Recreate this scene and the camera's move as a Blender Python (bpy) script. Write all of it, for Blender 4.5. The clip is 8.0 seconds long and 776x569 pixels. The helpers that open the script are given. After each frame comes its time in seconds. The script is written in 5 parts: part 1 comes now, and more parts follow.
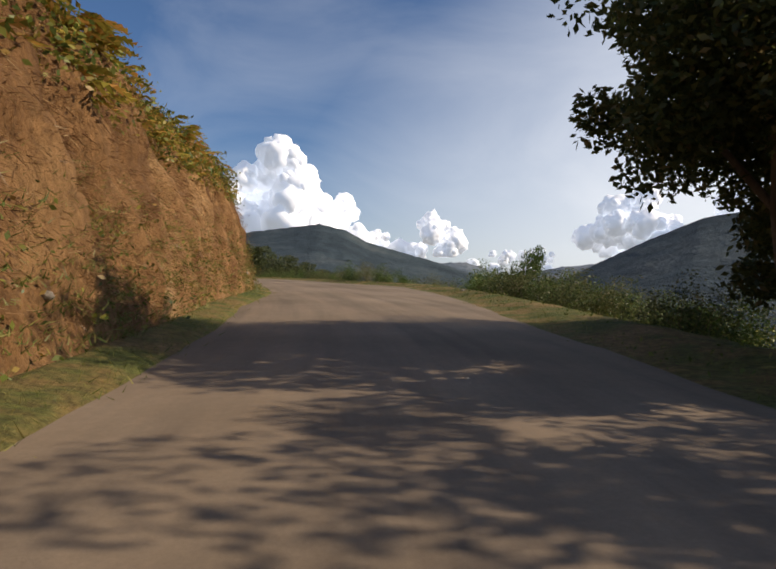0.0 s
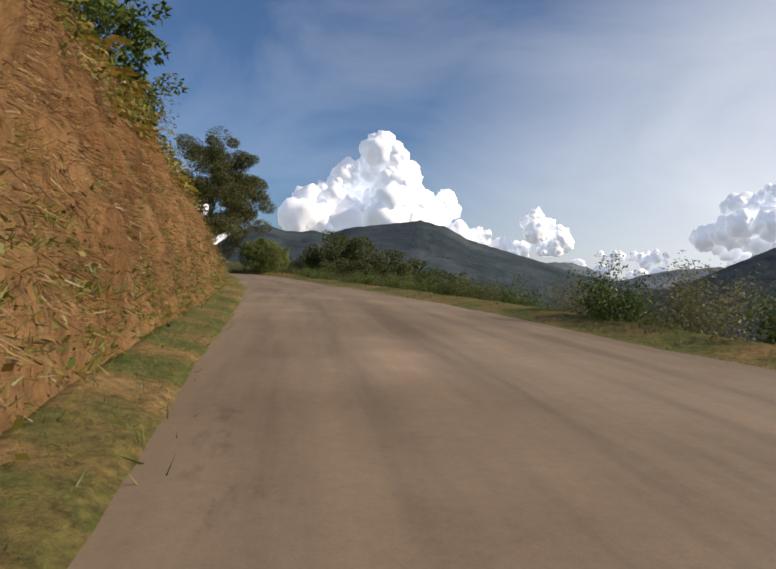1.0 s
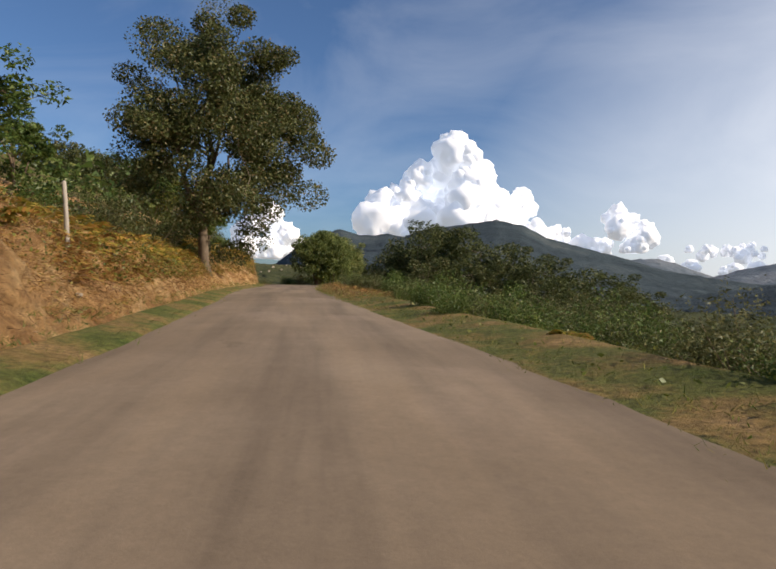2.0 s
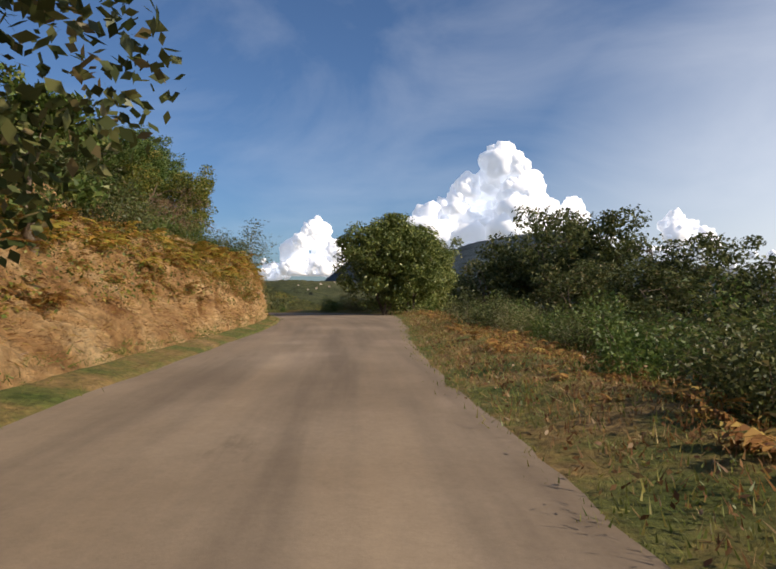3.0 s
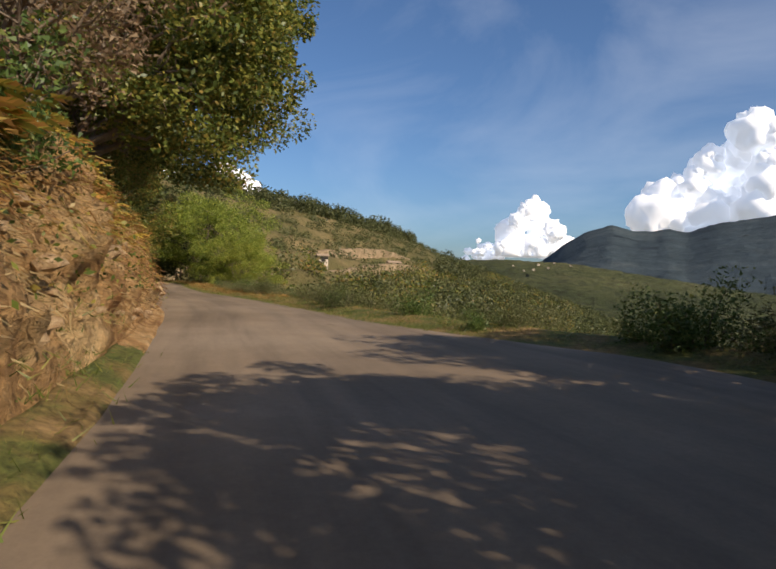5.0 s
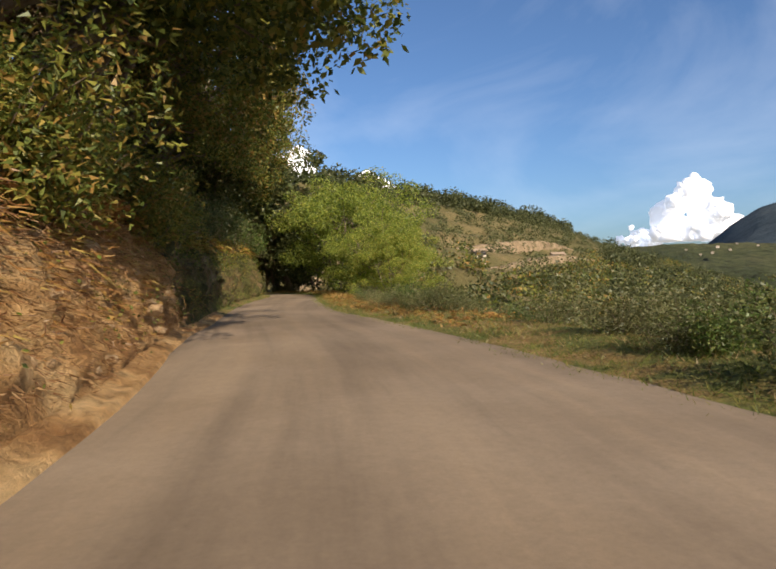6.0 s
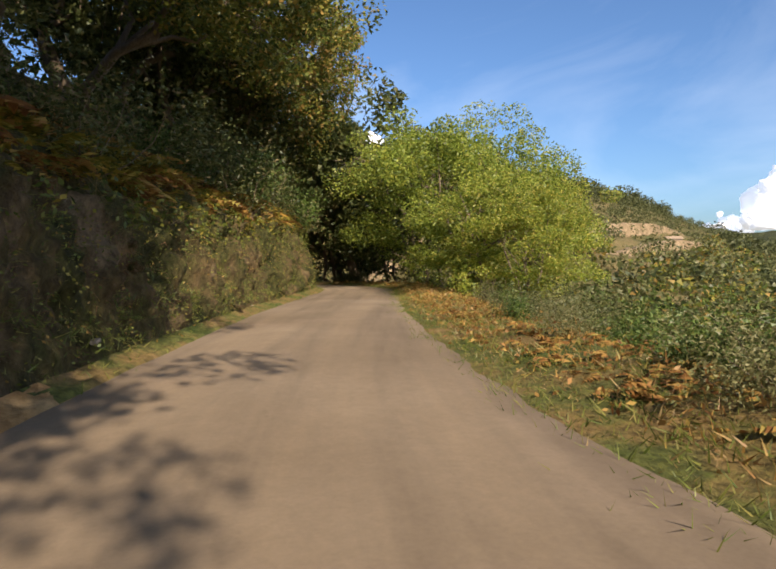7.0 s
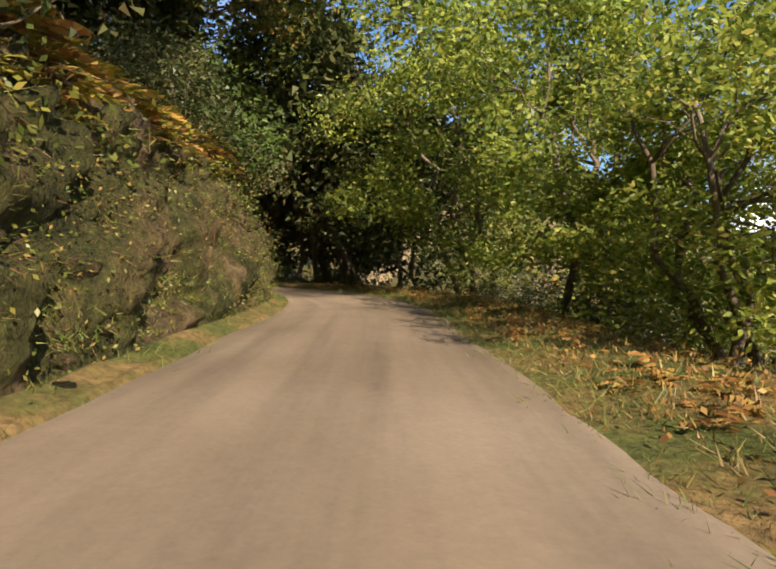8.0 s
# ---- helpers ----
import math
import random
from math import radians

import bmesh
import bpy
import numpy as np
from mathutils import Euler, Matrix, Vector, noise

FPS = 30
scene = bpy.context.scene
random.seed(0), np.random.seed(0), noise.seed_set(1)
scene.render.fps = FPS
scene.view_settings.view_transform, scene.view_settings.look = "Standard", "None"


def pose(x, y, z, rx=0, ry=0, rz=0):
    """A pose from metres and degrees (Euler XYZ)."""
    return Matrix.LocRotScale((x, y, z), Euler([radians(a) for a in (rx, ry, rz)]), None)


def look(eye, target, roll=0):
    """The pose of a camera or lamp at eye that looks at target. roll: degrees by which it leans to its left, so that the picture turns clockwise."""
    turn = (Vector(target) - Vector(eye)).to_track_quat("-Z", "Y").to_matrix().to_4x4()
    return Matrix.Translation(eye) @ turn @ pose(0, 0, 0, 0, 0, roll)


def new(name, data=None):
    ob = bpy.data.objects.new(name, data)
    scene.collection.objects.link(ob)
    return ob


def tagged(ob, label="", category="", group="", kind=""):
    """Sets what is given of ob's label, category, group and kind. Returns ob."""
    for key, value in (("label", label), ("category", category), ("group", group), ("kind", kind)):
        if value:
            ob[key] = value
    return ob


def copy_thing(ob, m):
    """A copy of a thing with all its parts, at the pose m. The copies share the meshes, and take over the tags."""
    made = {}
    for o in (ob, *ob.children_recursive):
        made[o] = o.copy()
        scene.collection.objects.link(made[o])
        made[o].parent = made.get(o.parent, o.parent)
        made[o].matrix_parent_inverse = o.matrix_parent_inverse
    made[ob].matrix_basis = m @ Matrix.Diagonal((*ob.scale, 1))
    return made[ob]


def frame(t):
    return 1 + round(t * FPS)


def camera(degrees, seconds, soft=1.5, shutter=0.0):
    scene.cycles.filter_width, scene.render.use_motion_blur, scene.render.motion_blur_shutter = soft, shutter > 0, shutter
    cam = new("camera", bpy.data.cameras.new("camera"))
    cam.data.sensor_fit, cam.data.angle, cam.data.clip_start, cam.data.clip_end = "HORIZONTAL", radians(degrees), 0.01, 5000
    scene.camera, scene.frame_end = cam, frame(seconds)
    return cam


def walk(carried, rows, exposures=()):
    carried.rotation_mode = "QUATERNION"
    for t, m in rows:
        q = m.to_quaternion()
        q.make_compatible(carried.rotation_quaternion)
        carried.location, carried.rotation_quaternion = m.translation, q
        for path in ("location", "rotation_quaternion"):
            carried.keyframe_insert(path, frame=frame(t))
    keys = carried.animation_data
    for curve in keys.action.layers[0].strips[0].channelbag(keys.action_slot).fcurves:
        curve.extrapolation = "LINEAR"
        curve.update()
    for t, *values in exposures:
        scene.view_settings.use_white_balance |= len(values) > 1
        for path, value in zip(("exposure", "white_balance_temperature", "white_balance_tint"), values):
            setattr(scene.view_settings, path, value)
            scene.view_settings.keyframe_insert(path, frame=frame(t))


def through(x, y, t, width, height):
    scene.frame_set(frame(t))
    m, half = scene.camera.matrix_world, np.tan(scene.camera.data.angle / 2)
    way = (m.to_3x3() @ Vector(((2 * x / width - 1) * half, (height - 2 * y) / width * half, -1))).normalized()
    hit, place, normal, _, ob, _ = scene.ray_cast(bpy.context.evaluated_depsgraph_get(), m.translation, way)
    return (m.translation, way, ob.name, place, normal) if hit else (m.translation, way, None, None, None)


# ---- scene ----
import collections
from mathutils.bvhtree import BVHTree

SOFT = 1.9
SKY_STRENGTH, SUN_STRENGTH = 0.086, 5.0
EXPOSURES = [(0, 0.0), (0.5, -0.05), (1.5, 0.05), (3.0, 0.12), (4.7, 0.15), (5.8, 0.4), (6.5, 0.6), (8.0, 0.95)]

# ---- camera and walk ----
CAMERA_ROWS = [  # seconds, x, y, z, yaw to the left, pitch, roll
    (0, 0.00, 0.00, 1.25, 0.00, 0.38, 0.71),
    (0.2, -0.39, 7.39, 1.49, 4.27, 1.95, 1.55),
    (0.5, -1.77, 18.21, 1.93, 5.12, -0.14, 1.91),
    (1, -6.50, 35.77, 2.61, 9.02, -0.11, 2.31),
    (1.2, -8.66, 42.97, 2.88, 10.96, -0.72, 1.26),
    (1.5, -12.21, 53.68, 3.14, 12.74, -0.65, 1.69),
    (1.7, -14.36, 60.85, 3.25, 14.23, -0.43, 1.51),
    (2.25, -21.75, 79.86, 3.71, 17.08, 0.19, 0.30),
    (2.8, -29.53, 96.73, 4.11, 19.92, 0.81, -0.92),
    (3, -32.02, 102.06, 4.18, 20.29, 1.26, -0.22),
    (3.5, -36.80, 112.95, 4.19, 20.88, 0.80, -0.45),
    (3.8, -39.11, 118.23, 4.22, 21.59, -1.43, -1.28),
    (4, -40.66, 121.21, 4.24, 22.90, -2.60, -0.68),
    (4.2, -42.21, 124.19, 4.28, 25.97, -2.17, -0.82),
    (4.5, -45.04, 128.44, 4.29, 32.14, -0.92, -0.47),
    (4.7, -46.91, 131.56, 4.42, 35.67, -0.77, 1.60),
    (5.25, -54.5, 138.5, 4.27, 42.70, -0.70, 0.60),
    (5.8, -62.05, 143.81, 4.12, 49.78, -0.68, -0.66),
    (6, -65.47, 146.45, 4.17, 52.88, -0.75, -1.86),
    (6.2, -68.96, 148.83, 4.27, 54.95, -1.46, -2.46),
    (6.5, -73.70, 151.85, 4.24, 56.72, -2.23, -2.79),
    (6.8, -78.23, 153.96, 4.20, 58.26, -2.51, -2.07),
    (7, -81.25, 155.36, 4.15, 59.35, -1.81, -1.23),
    (7.2, -84.31, 156.80, 4.13, 59.79, -1.64, -0.58),
    (7.5, -89.11, 159.09, 4.06, 58.64, -2.25, 1.20),
    (7.8, -93.97, 161.52, 4.07, 58.08, -2.42, 0.92),
    (8, -97.04, 163.28, 4.07, 58.09, -2.25, 0.59),
]


def aimed(x, y, z, yaw, pitch, roll):
    a, p = radians(yaw), radians(pitch)
    way = Vector((-math.sin(a) * math.cos(p), math.cos(a) * math.cos(p), math.sin(p)))
    return look((x, y, z), Vector((x, y, z)) + 2 * way, roll)


cam = camera(63.70, 8.0, soft=SOFT)
walk(cam, [(r[0], aimed(*r[1:])) for r in CAMERA_ROWS], EXPOSURES)


# ---- world and sun ----
SUN_YAW, SUN_UP = -95.0, 32.0  # degrees to the left of +y, degrees over the horizon
world = bpy.data.worlds.new("world")
scene.world = world
world.use_nodes = True
wn, wl = world.node_tree.nodes, world.node_tree.links
sky = wn.new("ShaderNodeTexSky")
sky.sky_type, sky.sun_disc = "NISHITA", False
sky.sun_elevation, sky.sun_rotation = radians(SUN_UP), radians(-SUN_YAW)
sky.altitude, sky.air_density, sky.dust_density, sky.ozone_density = 500, 1.0, 2.0, 3.5
# thin high cloud over the whole sky
w_tc, w_map, w_noise, w_ramp, w_mix = (wn.new("ShaderNode" + k) for k in ("TexCoord", "Mapping", "TexNoise", "ValToRGB", "Mix"))
w_map.inputs["Scale"].default_value = (1.0, 1.0, 2.2)
w_noise.inputs["Scale"].default_value, w_noise.inputs["Detail"].default_value, w_noise.inputs["Roughness"].default_value = 2.2, 8, 0.55
w_noise.inputs["Distortion"].default_value = 0.6
w_ramp.color_ramp.elements[0].position, w_ramp.color_ramp.elements[1].position = 0.43, 0.8
w_ramp.color_ramp.elements[1].color = (0.2, 0.2, 0.2, 1)
w_mix.data_type = "RGBA"
w_mix.inputs[7].default_value = (11.5, 11.6, 12.0, 1)
wl.new(w_tc.outputs["Generated"], w_map.inputs[0])
wl.new(w_map.outputs[0], w_noise.inputs["Vector"])
wl.new(w_noise.outputs["Fac"], w_ramp.inputs[0])
# the haze thickens towards the hazy side of the valley and the horizon
w_dot = wn.new("ShaderNodeVectorMath")
w_dot.operation = "DOT_PRODUCT"
w_dot.inputs[1].default_value = (0.75, 0.66, -0.5)
w_haze = wn.new("ShaderNodeMapRange")
w_haze.inputs["From Min"].default_value, w_haze.inputs["From Max"].default_value = 0.42, 1.02
w_haze.inputs["To Min"].default_value, w_haze.inputs["To Max"].default_value = 0.0, 1.0
w_sum = wn.new("ShaderNodeMath")
w_sum.operation, w_sum.use_clamp = "ADD", True
wl.new(w_tc.outputs["Generated"], w_dot.inputs[0])
wl.new(w_dot.outputs["Value"], w_haze.inputs["Value"])
wl.new(w_ramp.outputs[0], w_sum.inputs[0])
wl.new(w_haze.outputs[0], w_sum.inputs[1])
wl.new(w_sum.outputs[0], w_mix.inputs[0])
w_tint = wn.new("ShaderNodeMix")
w_tint.data_type, w_tint.blend_type = "RGBA", "MULTIPLY"
w_tint.inputs[0].default_value, w_tint.inputs[7].default_value = 1.0, (0.85, 1.0, 1.17, 1)
wl.new(sky.outputs[0], w_tint.inputs[6])
wl.new(w_tint.outputs[2], w_mix.inputs[6])
wl.new(w_mix.outputs[2], wn["Background"].inputs[0])
wn["Background"].inputs[1].default_value = SKY_STRENGTH
lamp = bpy.data.lights.new("sun", "SUN")
lamp.energy, lamp.angle, lamp.color = SUN_STRENGTH, radians(0.6), (1.0, 0.83, 0.64)
sun = new("sun", lamp)
a, e = radians(SUN_YAW), radians(SUN_UP)
SUN_DIR = Vector((-math.sin(a) * math.cos(e), math.cos(a) * math.cos(e), math.sin(e)))
sun.matrix_world = look(SUN_DIR * 200, (0, 0, 0))


# ---- materials ----
def ramp(nt, fac, stops):
    r = nt.nodes.new("ShaderNodeValToRGB")
    while len(r.color_ramp.elements) < len(stops):
        r.color_ramp.elements.new(0.5)
    for el, (p, c) in zip(r.color_ramp.elements, stops):
        el.position, el.color = p, (*c, 1)
    nt.links.new(fac, r.inputs[0])
    return r.outputs[0]


def noise_node(nt, scale, detail=6, rough=0.6, stretch=(1, 1, 1), coords="Object"):
    tc, mp, n = (nt.nodes.new("ShaderNode" + k) for k in ("TexCoord", "Mapping", "TexNoise"))
    mp.inputs["Scale"].default_value = stretch
    n.inputs["Scale"].default_value, n.inputs["Detail"].default_value, n.inputs["Roughness"].default_value = scale, detail, rough
    nt.links.new(tc.outputs[coords], mp.inputs[0])
    nt.links.new(mp.outputs[0], n.inputs["Vector"])
    return n.outputs["Fac"]


def mixed(nt, fac, a, b, mode="MIX"):
    m = nt.nodes.new("ShaderNodeMix")
    m.data_type, m.blend_type = "RGBA", mode
    for socket, v in ((m.inputs[0], fac), (m.inputs[6], a), (m.inputs[7], b)):
        if isinstance(v, (int, float)):
            socket.default_value = v
        elif isinstance(v, tuple):
            socket.default_value = (*v, 1)
        else:
            nt.links.new(v, socket)
    return m.outputs[2]


def surface(name, big, small, scales=(0.4, 6.0), rough=0.9, bump=0.3, bump_scale=12.0, bump_depth=0.05, stretch=(1, 1, 1)):
    """A matt natural surface: two noises of colour, and fine relief."""
    m = bpy.data.materials.new(name)
    m.use_nodes = True
    nt = m.node_tree
    bsdf = nt.nodes["Principled BSDF"]
    c1 = ramp(nt, noise_node(nt, scales[0], 5, 0.6, stretch), big)
    c2 = ramp(nt, noise_node(nt, scales[1], 8, 0.7, stretch), small)
    nt.links.new(mixed(nt, 1.0, c1, c2, "MULTIPLY"), bsdf.inputs["Base Color"])
    bsdf.inputs["Roughness"].default_value = rough
    bsdf.inputs["Specular IOR Level"].default_value = 0.2
    b = nt.nodes.new("ShaderNodeBump")
    b.inputs["Strength"].default_value, b.inputs["Distance"].default_value = bump, bump_depth
    nt.links.new(noise_node(nt, bump_scale, 8, 0.7, stretch), b.inputs["Height"])
    nt.links.new(b.outputs[0], bsdf.inputs["Normal"])
    return m


def foliage(name, stops, through=0.35, gloss=0.25):
    """Leaves: colour varies leaf by leaf and plant by plant, light comes through."""
    m = bpy.data.materials.new(name)
    m.use_nodes = True
    nt = m.node_tree
    nt.nodes.remove(nt.nodes["Principled BSDF"])
    geo, info = nt.nodes.new("ShaderNodeNewGeometry"), nt.nodes.new("ShaderNodeObjectInfo")
    per = nt.nodes.new("ShaderNodeMath")
    per.operation = "MULTIPLY_ADD"
    per.inputs[1].default_value, per.inputs[2].default_value = 0.3, -0.15
    nt.links.new(info.outputs["Random"], per.inputs[0])
    add = nt.nodes.new("ShaderNodeMath")
    add.use_clamp = True
    nt.links.new(geo.outputs["Random Per Island"], add.inputs[0])
    nt.links.new(per.outputs[0], add.inputs[1])
    c = ramp(nt, add.outputs[0], stops)
    c = mixed(nt, 0.5, c, ramp(nt, noise_node(nt, 0.6, 3), [(0.3, (0.55, 0.55, 0.55)), (0.7, (1.2, 1.2, 1.2))]), "MULTIPLY")
    d, t, g, mx, mx2 = (nt.nodes.new("ShaderNode" + k) for k in ("BsdfDiffuse", "BsdfTranslucent", "BsdfGlossy", "MixShader", "MixShader"))
    g.inputs["Roughness"].default_value = 0.45
    g.inputs["Color"].default_value = (0.8, 0.85, 0.8, 1)
    nt.links.new(c, d.inputs[0])
    nt.links.new(c, t.inputs[0])
    mx.inputs[0].default_value, mx2.inputs[0].default_value = through, gloss * 0.1
    nt.links.new(d.outputs[0], mx.inputs[1])
    nt.links.new(t.outputs[0], mx.inputs[2])
    nt.links.new(mx.outputs[0], mx2.inputs[1])
    nt.links.new(g.outputs[0], mx2.inputs[2])
    nt.links.new(mx2.outputs[0], nt.nodes["Material Output"].inputs["Surface"])
    return m


W1 = [(0.25, (0.6, 0.6, 0.6)), (0.75, (1.3, 1.3, 1.3))]
M_ROAD = surface("road_asphalt", [(0.3, (0.172, 0.13, 0.088)), (0.5, (0.218, 0.167, 0.116)), (0.7, (0.268, 0.21, 0.15))],
                 [(0.25, (0.9, 0.9, 0.9)), (0.75, (1.1, 1.1, 1.1))], (0.22, 9.0), 0.92, 0.25, 45.0, 0.01)


def worn_road(m):
    """Wheel tracks and dusty streaks along the road, pale patches and dark stains."""
    nt = m.node_tree
    bsdf = nt.nodes["Principled BSDF"]
    old = bsdf.inputs["Base Color"].links[0].from_socket
    streak = ramp(nt, noise_node(nt, 1.0, 5, 0.6, (1.1, 0.07, 1), "UV"), [(0.34, (0.74, 0.74, 0.75)), (0.5, (0.98, 0.98, 0.98)), (0.68, (1.16, 1.14, 1.1))])
    patch = ramp(nt, noise_node(nt, 0.35, 3, 0.5, (1, 0.5, 1), "UV"), [(0.60, (1, 1, 1)), (0.66, (1.13, 1.13, 1.15)), (0.75, (1.13, 1.13, 1.15))])
    # a fine mottle of stones and dust, and dark damp or tar stains with ragged edges
    grit = ramp(nt, noise_node(nt, 26.0, 5, 0.75, (1, 1, 1), "UV"), [(0.3, (0.92, 0.92, 0.92)), (0.5, (1, 1, 1)), (0.7, (1.07, 1.07, 1.06))])
    stain = ramp(nt, noise_node(nt, 0.6, 7, 0.72, (1, 0.35, 1), "UV"), [(0.27, (0.62, 0.61, 0.6)), (0.36, (1, 1, 1)), (0.7, (1, 1, 1))])
    crack = mixed(nt, 1.0, grit, stain, "MULTIPLY")
    c = mixed(nt, 1.0, mixed(nt, 1.0, old, streak, "MULTIPLY"), patch, "MULTIPLY")
    nt.links.new(mixed(nt, 1.0, c, crack, "MULTIPLY"), bsdf.inputs["Base Color"])


worn_road(M_ROAD)
M_EARTH_RED = surface("red_earth_rock", [(0.3, (0.13, 0.064, 0.025)), (0.48, (0.245, 0.13, 0.052)), (0.62, (0.345, 0.20, 0.085)), (0.75, (0.46, 0.31, 0.155))],
                      [(0.25, (0.45, 0.45, 0.45)), (0.5, (0.95, 0.95, 0.95)), (0.75, (1.35, 1.35, 1.35))], (0.5, 6.0), 0.95, 0.9, 5.0, 0.25, (1, 1, 0.5))
M_EARTH_TAN = surface("tan_earth_rock", [(0.3, (0.26, 0.125, 0.045)), (0.5, (0.49, 0.295, 0.125)), (0.68, (0.66, 0.46, 0.23))],
                      [(0.28, (0.4, 0.38, 0.36)), (0.45, (0.9, 0.9, 0.9)), (0.7, (1.4, 1.4, 1.4))], (0.8, 4.0), 0.95, 1.0, 4.0, 0.4, (1, 1, 1.6))
# moss and brown earth, base darkened for the shade under the trees
M_EARTH_DARK = surface("mossy_earth_shade_dark", [(0.3, (0.045, 0.05, 0.016)), (0.45, (0.10, 0.098, 0.032)), (0.58, (0.16, 0.115, 0.055)), (0.7, (0.27, 0.20, 0.12))],
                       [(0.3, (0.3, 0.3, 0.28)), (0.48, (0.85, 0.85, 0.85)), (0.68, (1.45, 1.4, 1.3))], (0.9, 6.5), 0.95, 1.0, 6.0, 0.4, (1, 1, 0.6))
M_TERRACE = surface("terrace_earth", [(0.3, (0.16, 0.12, 0.07)), (0.5, (0.26, 0.19, 0.11)), (0.7, (0.36, 0.27, 0.17))], W1, (0.4, 3.0), 1.0, 0.8, 3.0, 0.2)
M_GROUND = surface("scrub_ground", [(0.3, (0.055, 0.06, 0.02)), (0.5, (0.12, 0.10, 0.04)), (0.7, (0.20, 0.15, 0.07))],
                   W1, (0.05, 1.5), 1.0, 0.8, 2.0, 0.3)
M_VERGE = surface("verge_turf", [(0.32, (0.06, 0.085, 0.018)), (0.46, (0.12, 0.125, 0.035)), (0.58, (0.21, 0.145, 0.055)), (0.7, (0.30, 0.20, 0.09))],
                  [(0.3, (0.4, 0.4, 0.4)), (0.5, (0.95, 0.95, 0.95)), (0.7, (1.5, 1.45, 1.35))], (0.7, 9.0), 1.0, 0.8, 14.0, 0.08)
M_HILLS = surface("scrubby_hills", [(0.35, (0.035, 0.045, 0.016)), (0.55, (0.07, 0.078, 0.03)), (0.75, (0.13, 0.12, 0.055))],
                  [(0.3, (0.35, 0.35, 0.35)), (0.6, (1.2, 1.2, 1.2))], (0.012, 0.22), 1.0, 1.0, 0.2, 3.0)
# forest whose blue-grey base colour has the distance haze mixed in
M_MOUNTAIN = surface("forest_haze_blue", [(0.35, (0.026, 0.040, 0.049)), (0.55, (0.046, 0.066, 0.076)), (0.75, (0.082, 0.098, 0.10))],
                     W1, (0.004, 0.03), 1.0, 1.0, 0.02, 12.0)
# farthest ridge: air haze painted in as a paler, bluer base colour
M_FAR = surface("haze_paled_ridge", [(0.35, (0.10, 0.13, 0.16)), (0.55, (0.15, 0.18, 0.21)), (0.75, (0.20, 0.22, 0.24))], W1, (0.004, 0.03), 1.0, 1.0, 0.02, 12.0)
M_BARK = surface("grey_brown_bark", [(0.3, (0.10, 0.075, 0.05)), (0.7, (0.24, 0.19, 0.14))], W1, (1.0, 14.0), 0.95, 0.8, 20.0, 0.03, (1, 1, 0.25))
M_POST = surface("weathered_grey_wood", [(0.3, (0.32, 0.28, 0.23)), (0.7, (0.48, 0.44, 0.38))], W1, (2.0, 25.0), 0.9, 0.6, 30.0, 0.01, (1, 1, 0.15))
M_STONE = surface("pale_stone", [(0.3, (0.28, 0.23, 0.17)), (0.7, (0.45, 0.39, 0.31))], W1, (1.5, 12.0), 0.95, 0.7, 14.0, 0.05)
M_RUBBLE = surface("tan_rubble_stone", [(0.3, (0.26, 0.16, 0.08)), (0.7, (0.50, 0.37, 0.22))], W1, (1.5, 10.0), 0.95, 0.7, 12.0, 0.06)
M_PLASTER = surface("sunlit_plaster", [(0.3, (0.52, 0.44, 0.34)), (0.7, (0.66, 0.58, 0.47))], W1, (0.5, 4.0), 0.9, 0.3, 9.0, 0.02)
M_TILE = surface("clay_roof_tiles", [(0.3, (0.30, 0.22, 0.15)), (0.7, (0.42, 0.32, 0.22))], W1, (1.0, 6.0), 0.9, 0.5, 8.0, 0.05)
M_DARK = surface("dark_opening", [(0.3, (0.02, 0.018, 0.015)), (0.7, (0.035, 0.03, 0.026))], W1, (1.0, 6.0), 0.6, 0.2, 8.0, 0.02)
L_GREEN = foliage("green_leaves", [(0.0, (0.041, 0.074, 0.016)), (0.5, (0.088, 0.142, 0.030)), (0.85, (0.149, 0.203, 0.047)), (1.0, (0.230, 0.243, 0.068))])
L_BROAD = foliage("broad_bright_leaves", [(0.0, (0.06, 0.088, 0.018)), (0.5, (0.15, 0.19, 0.045)), (0.85, (0.26, 0.28, 0.075)), (1.0, (0.36, 0.34, 0.12))], 0.2, 0.35)
L_DARK = foliage("dark_oak_leaves", [(0.0, (0.040, 0.056, 0.018)), (0.5, (0.085, 0.105, 0.032)), (0.9, (0.16, 0.165, 0.055)), (1.0, (0.22, 0.175, 0.08))])
L_LIME = foliage("yellow_green_leaves", [(0.0, (0.11, 0.165, 0.03)), (0.45, (0.26, 0.33, 0.05)), (0.8, (0.40, 0.44, 0.07)), (1.0, (0.54, 0.47, 0.10))], 0.5)
L_OLIVE = foliage("olive_leaves", [(0.0, (0.075, 0.08, 0.028)), (0.5, (0.155, 0.16, 0.06)), (1.0, (0.27, 0.25, 0.115))])
L_HILL = foliage("grey_green_hill_leaves", [(0.0, (0.05, 0.06, 0.022)), (0.5, (0.10, 0.115, 0.042)), (1.0, (0.19, 0.19, 0.075))])
L_RUST = foliage("rusty_fern_fronds", [(0.0, (0.17, 0.075, 0.026)), (0.35, (0.33, 0.165, 0.05)), (0.7, (0.44, 0.27, 0.078)), (1.0, (0.37, 0.32, 0.085))])
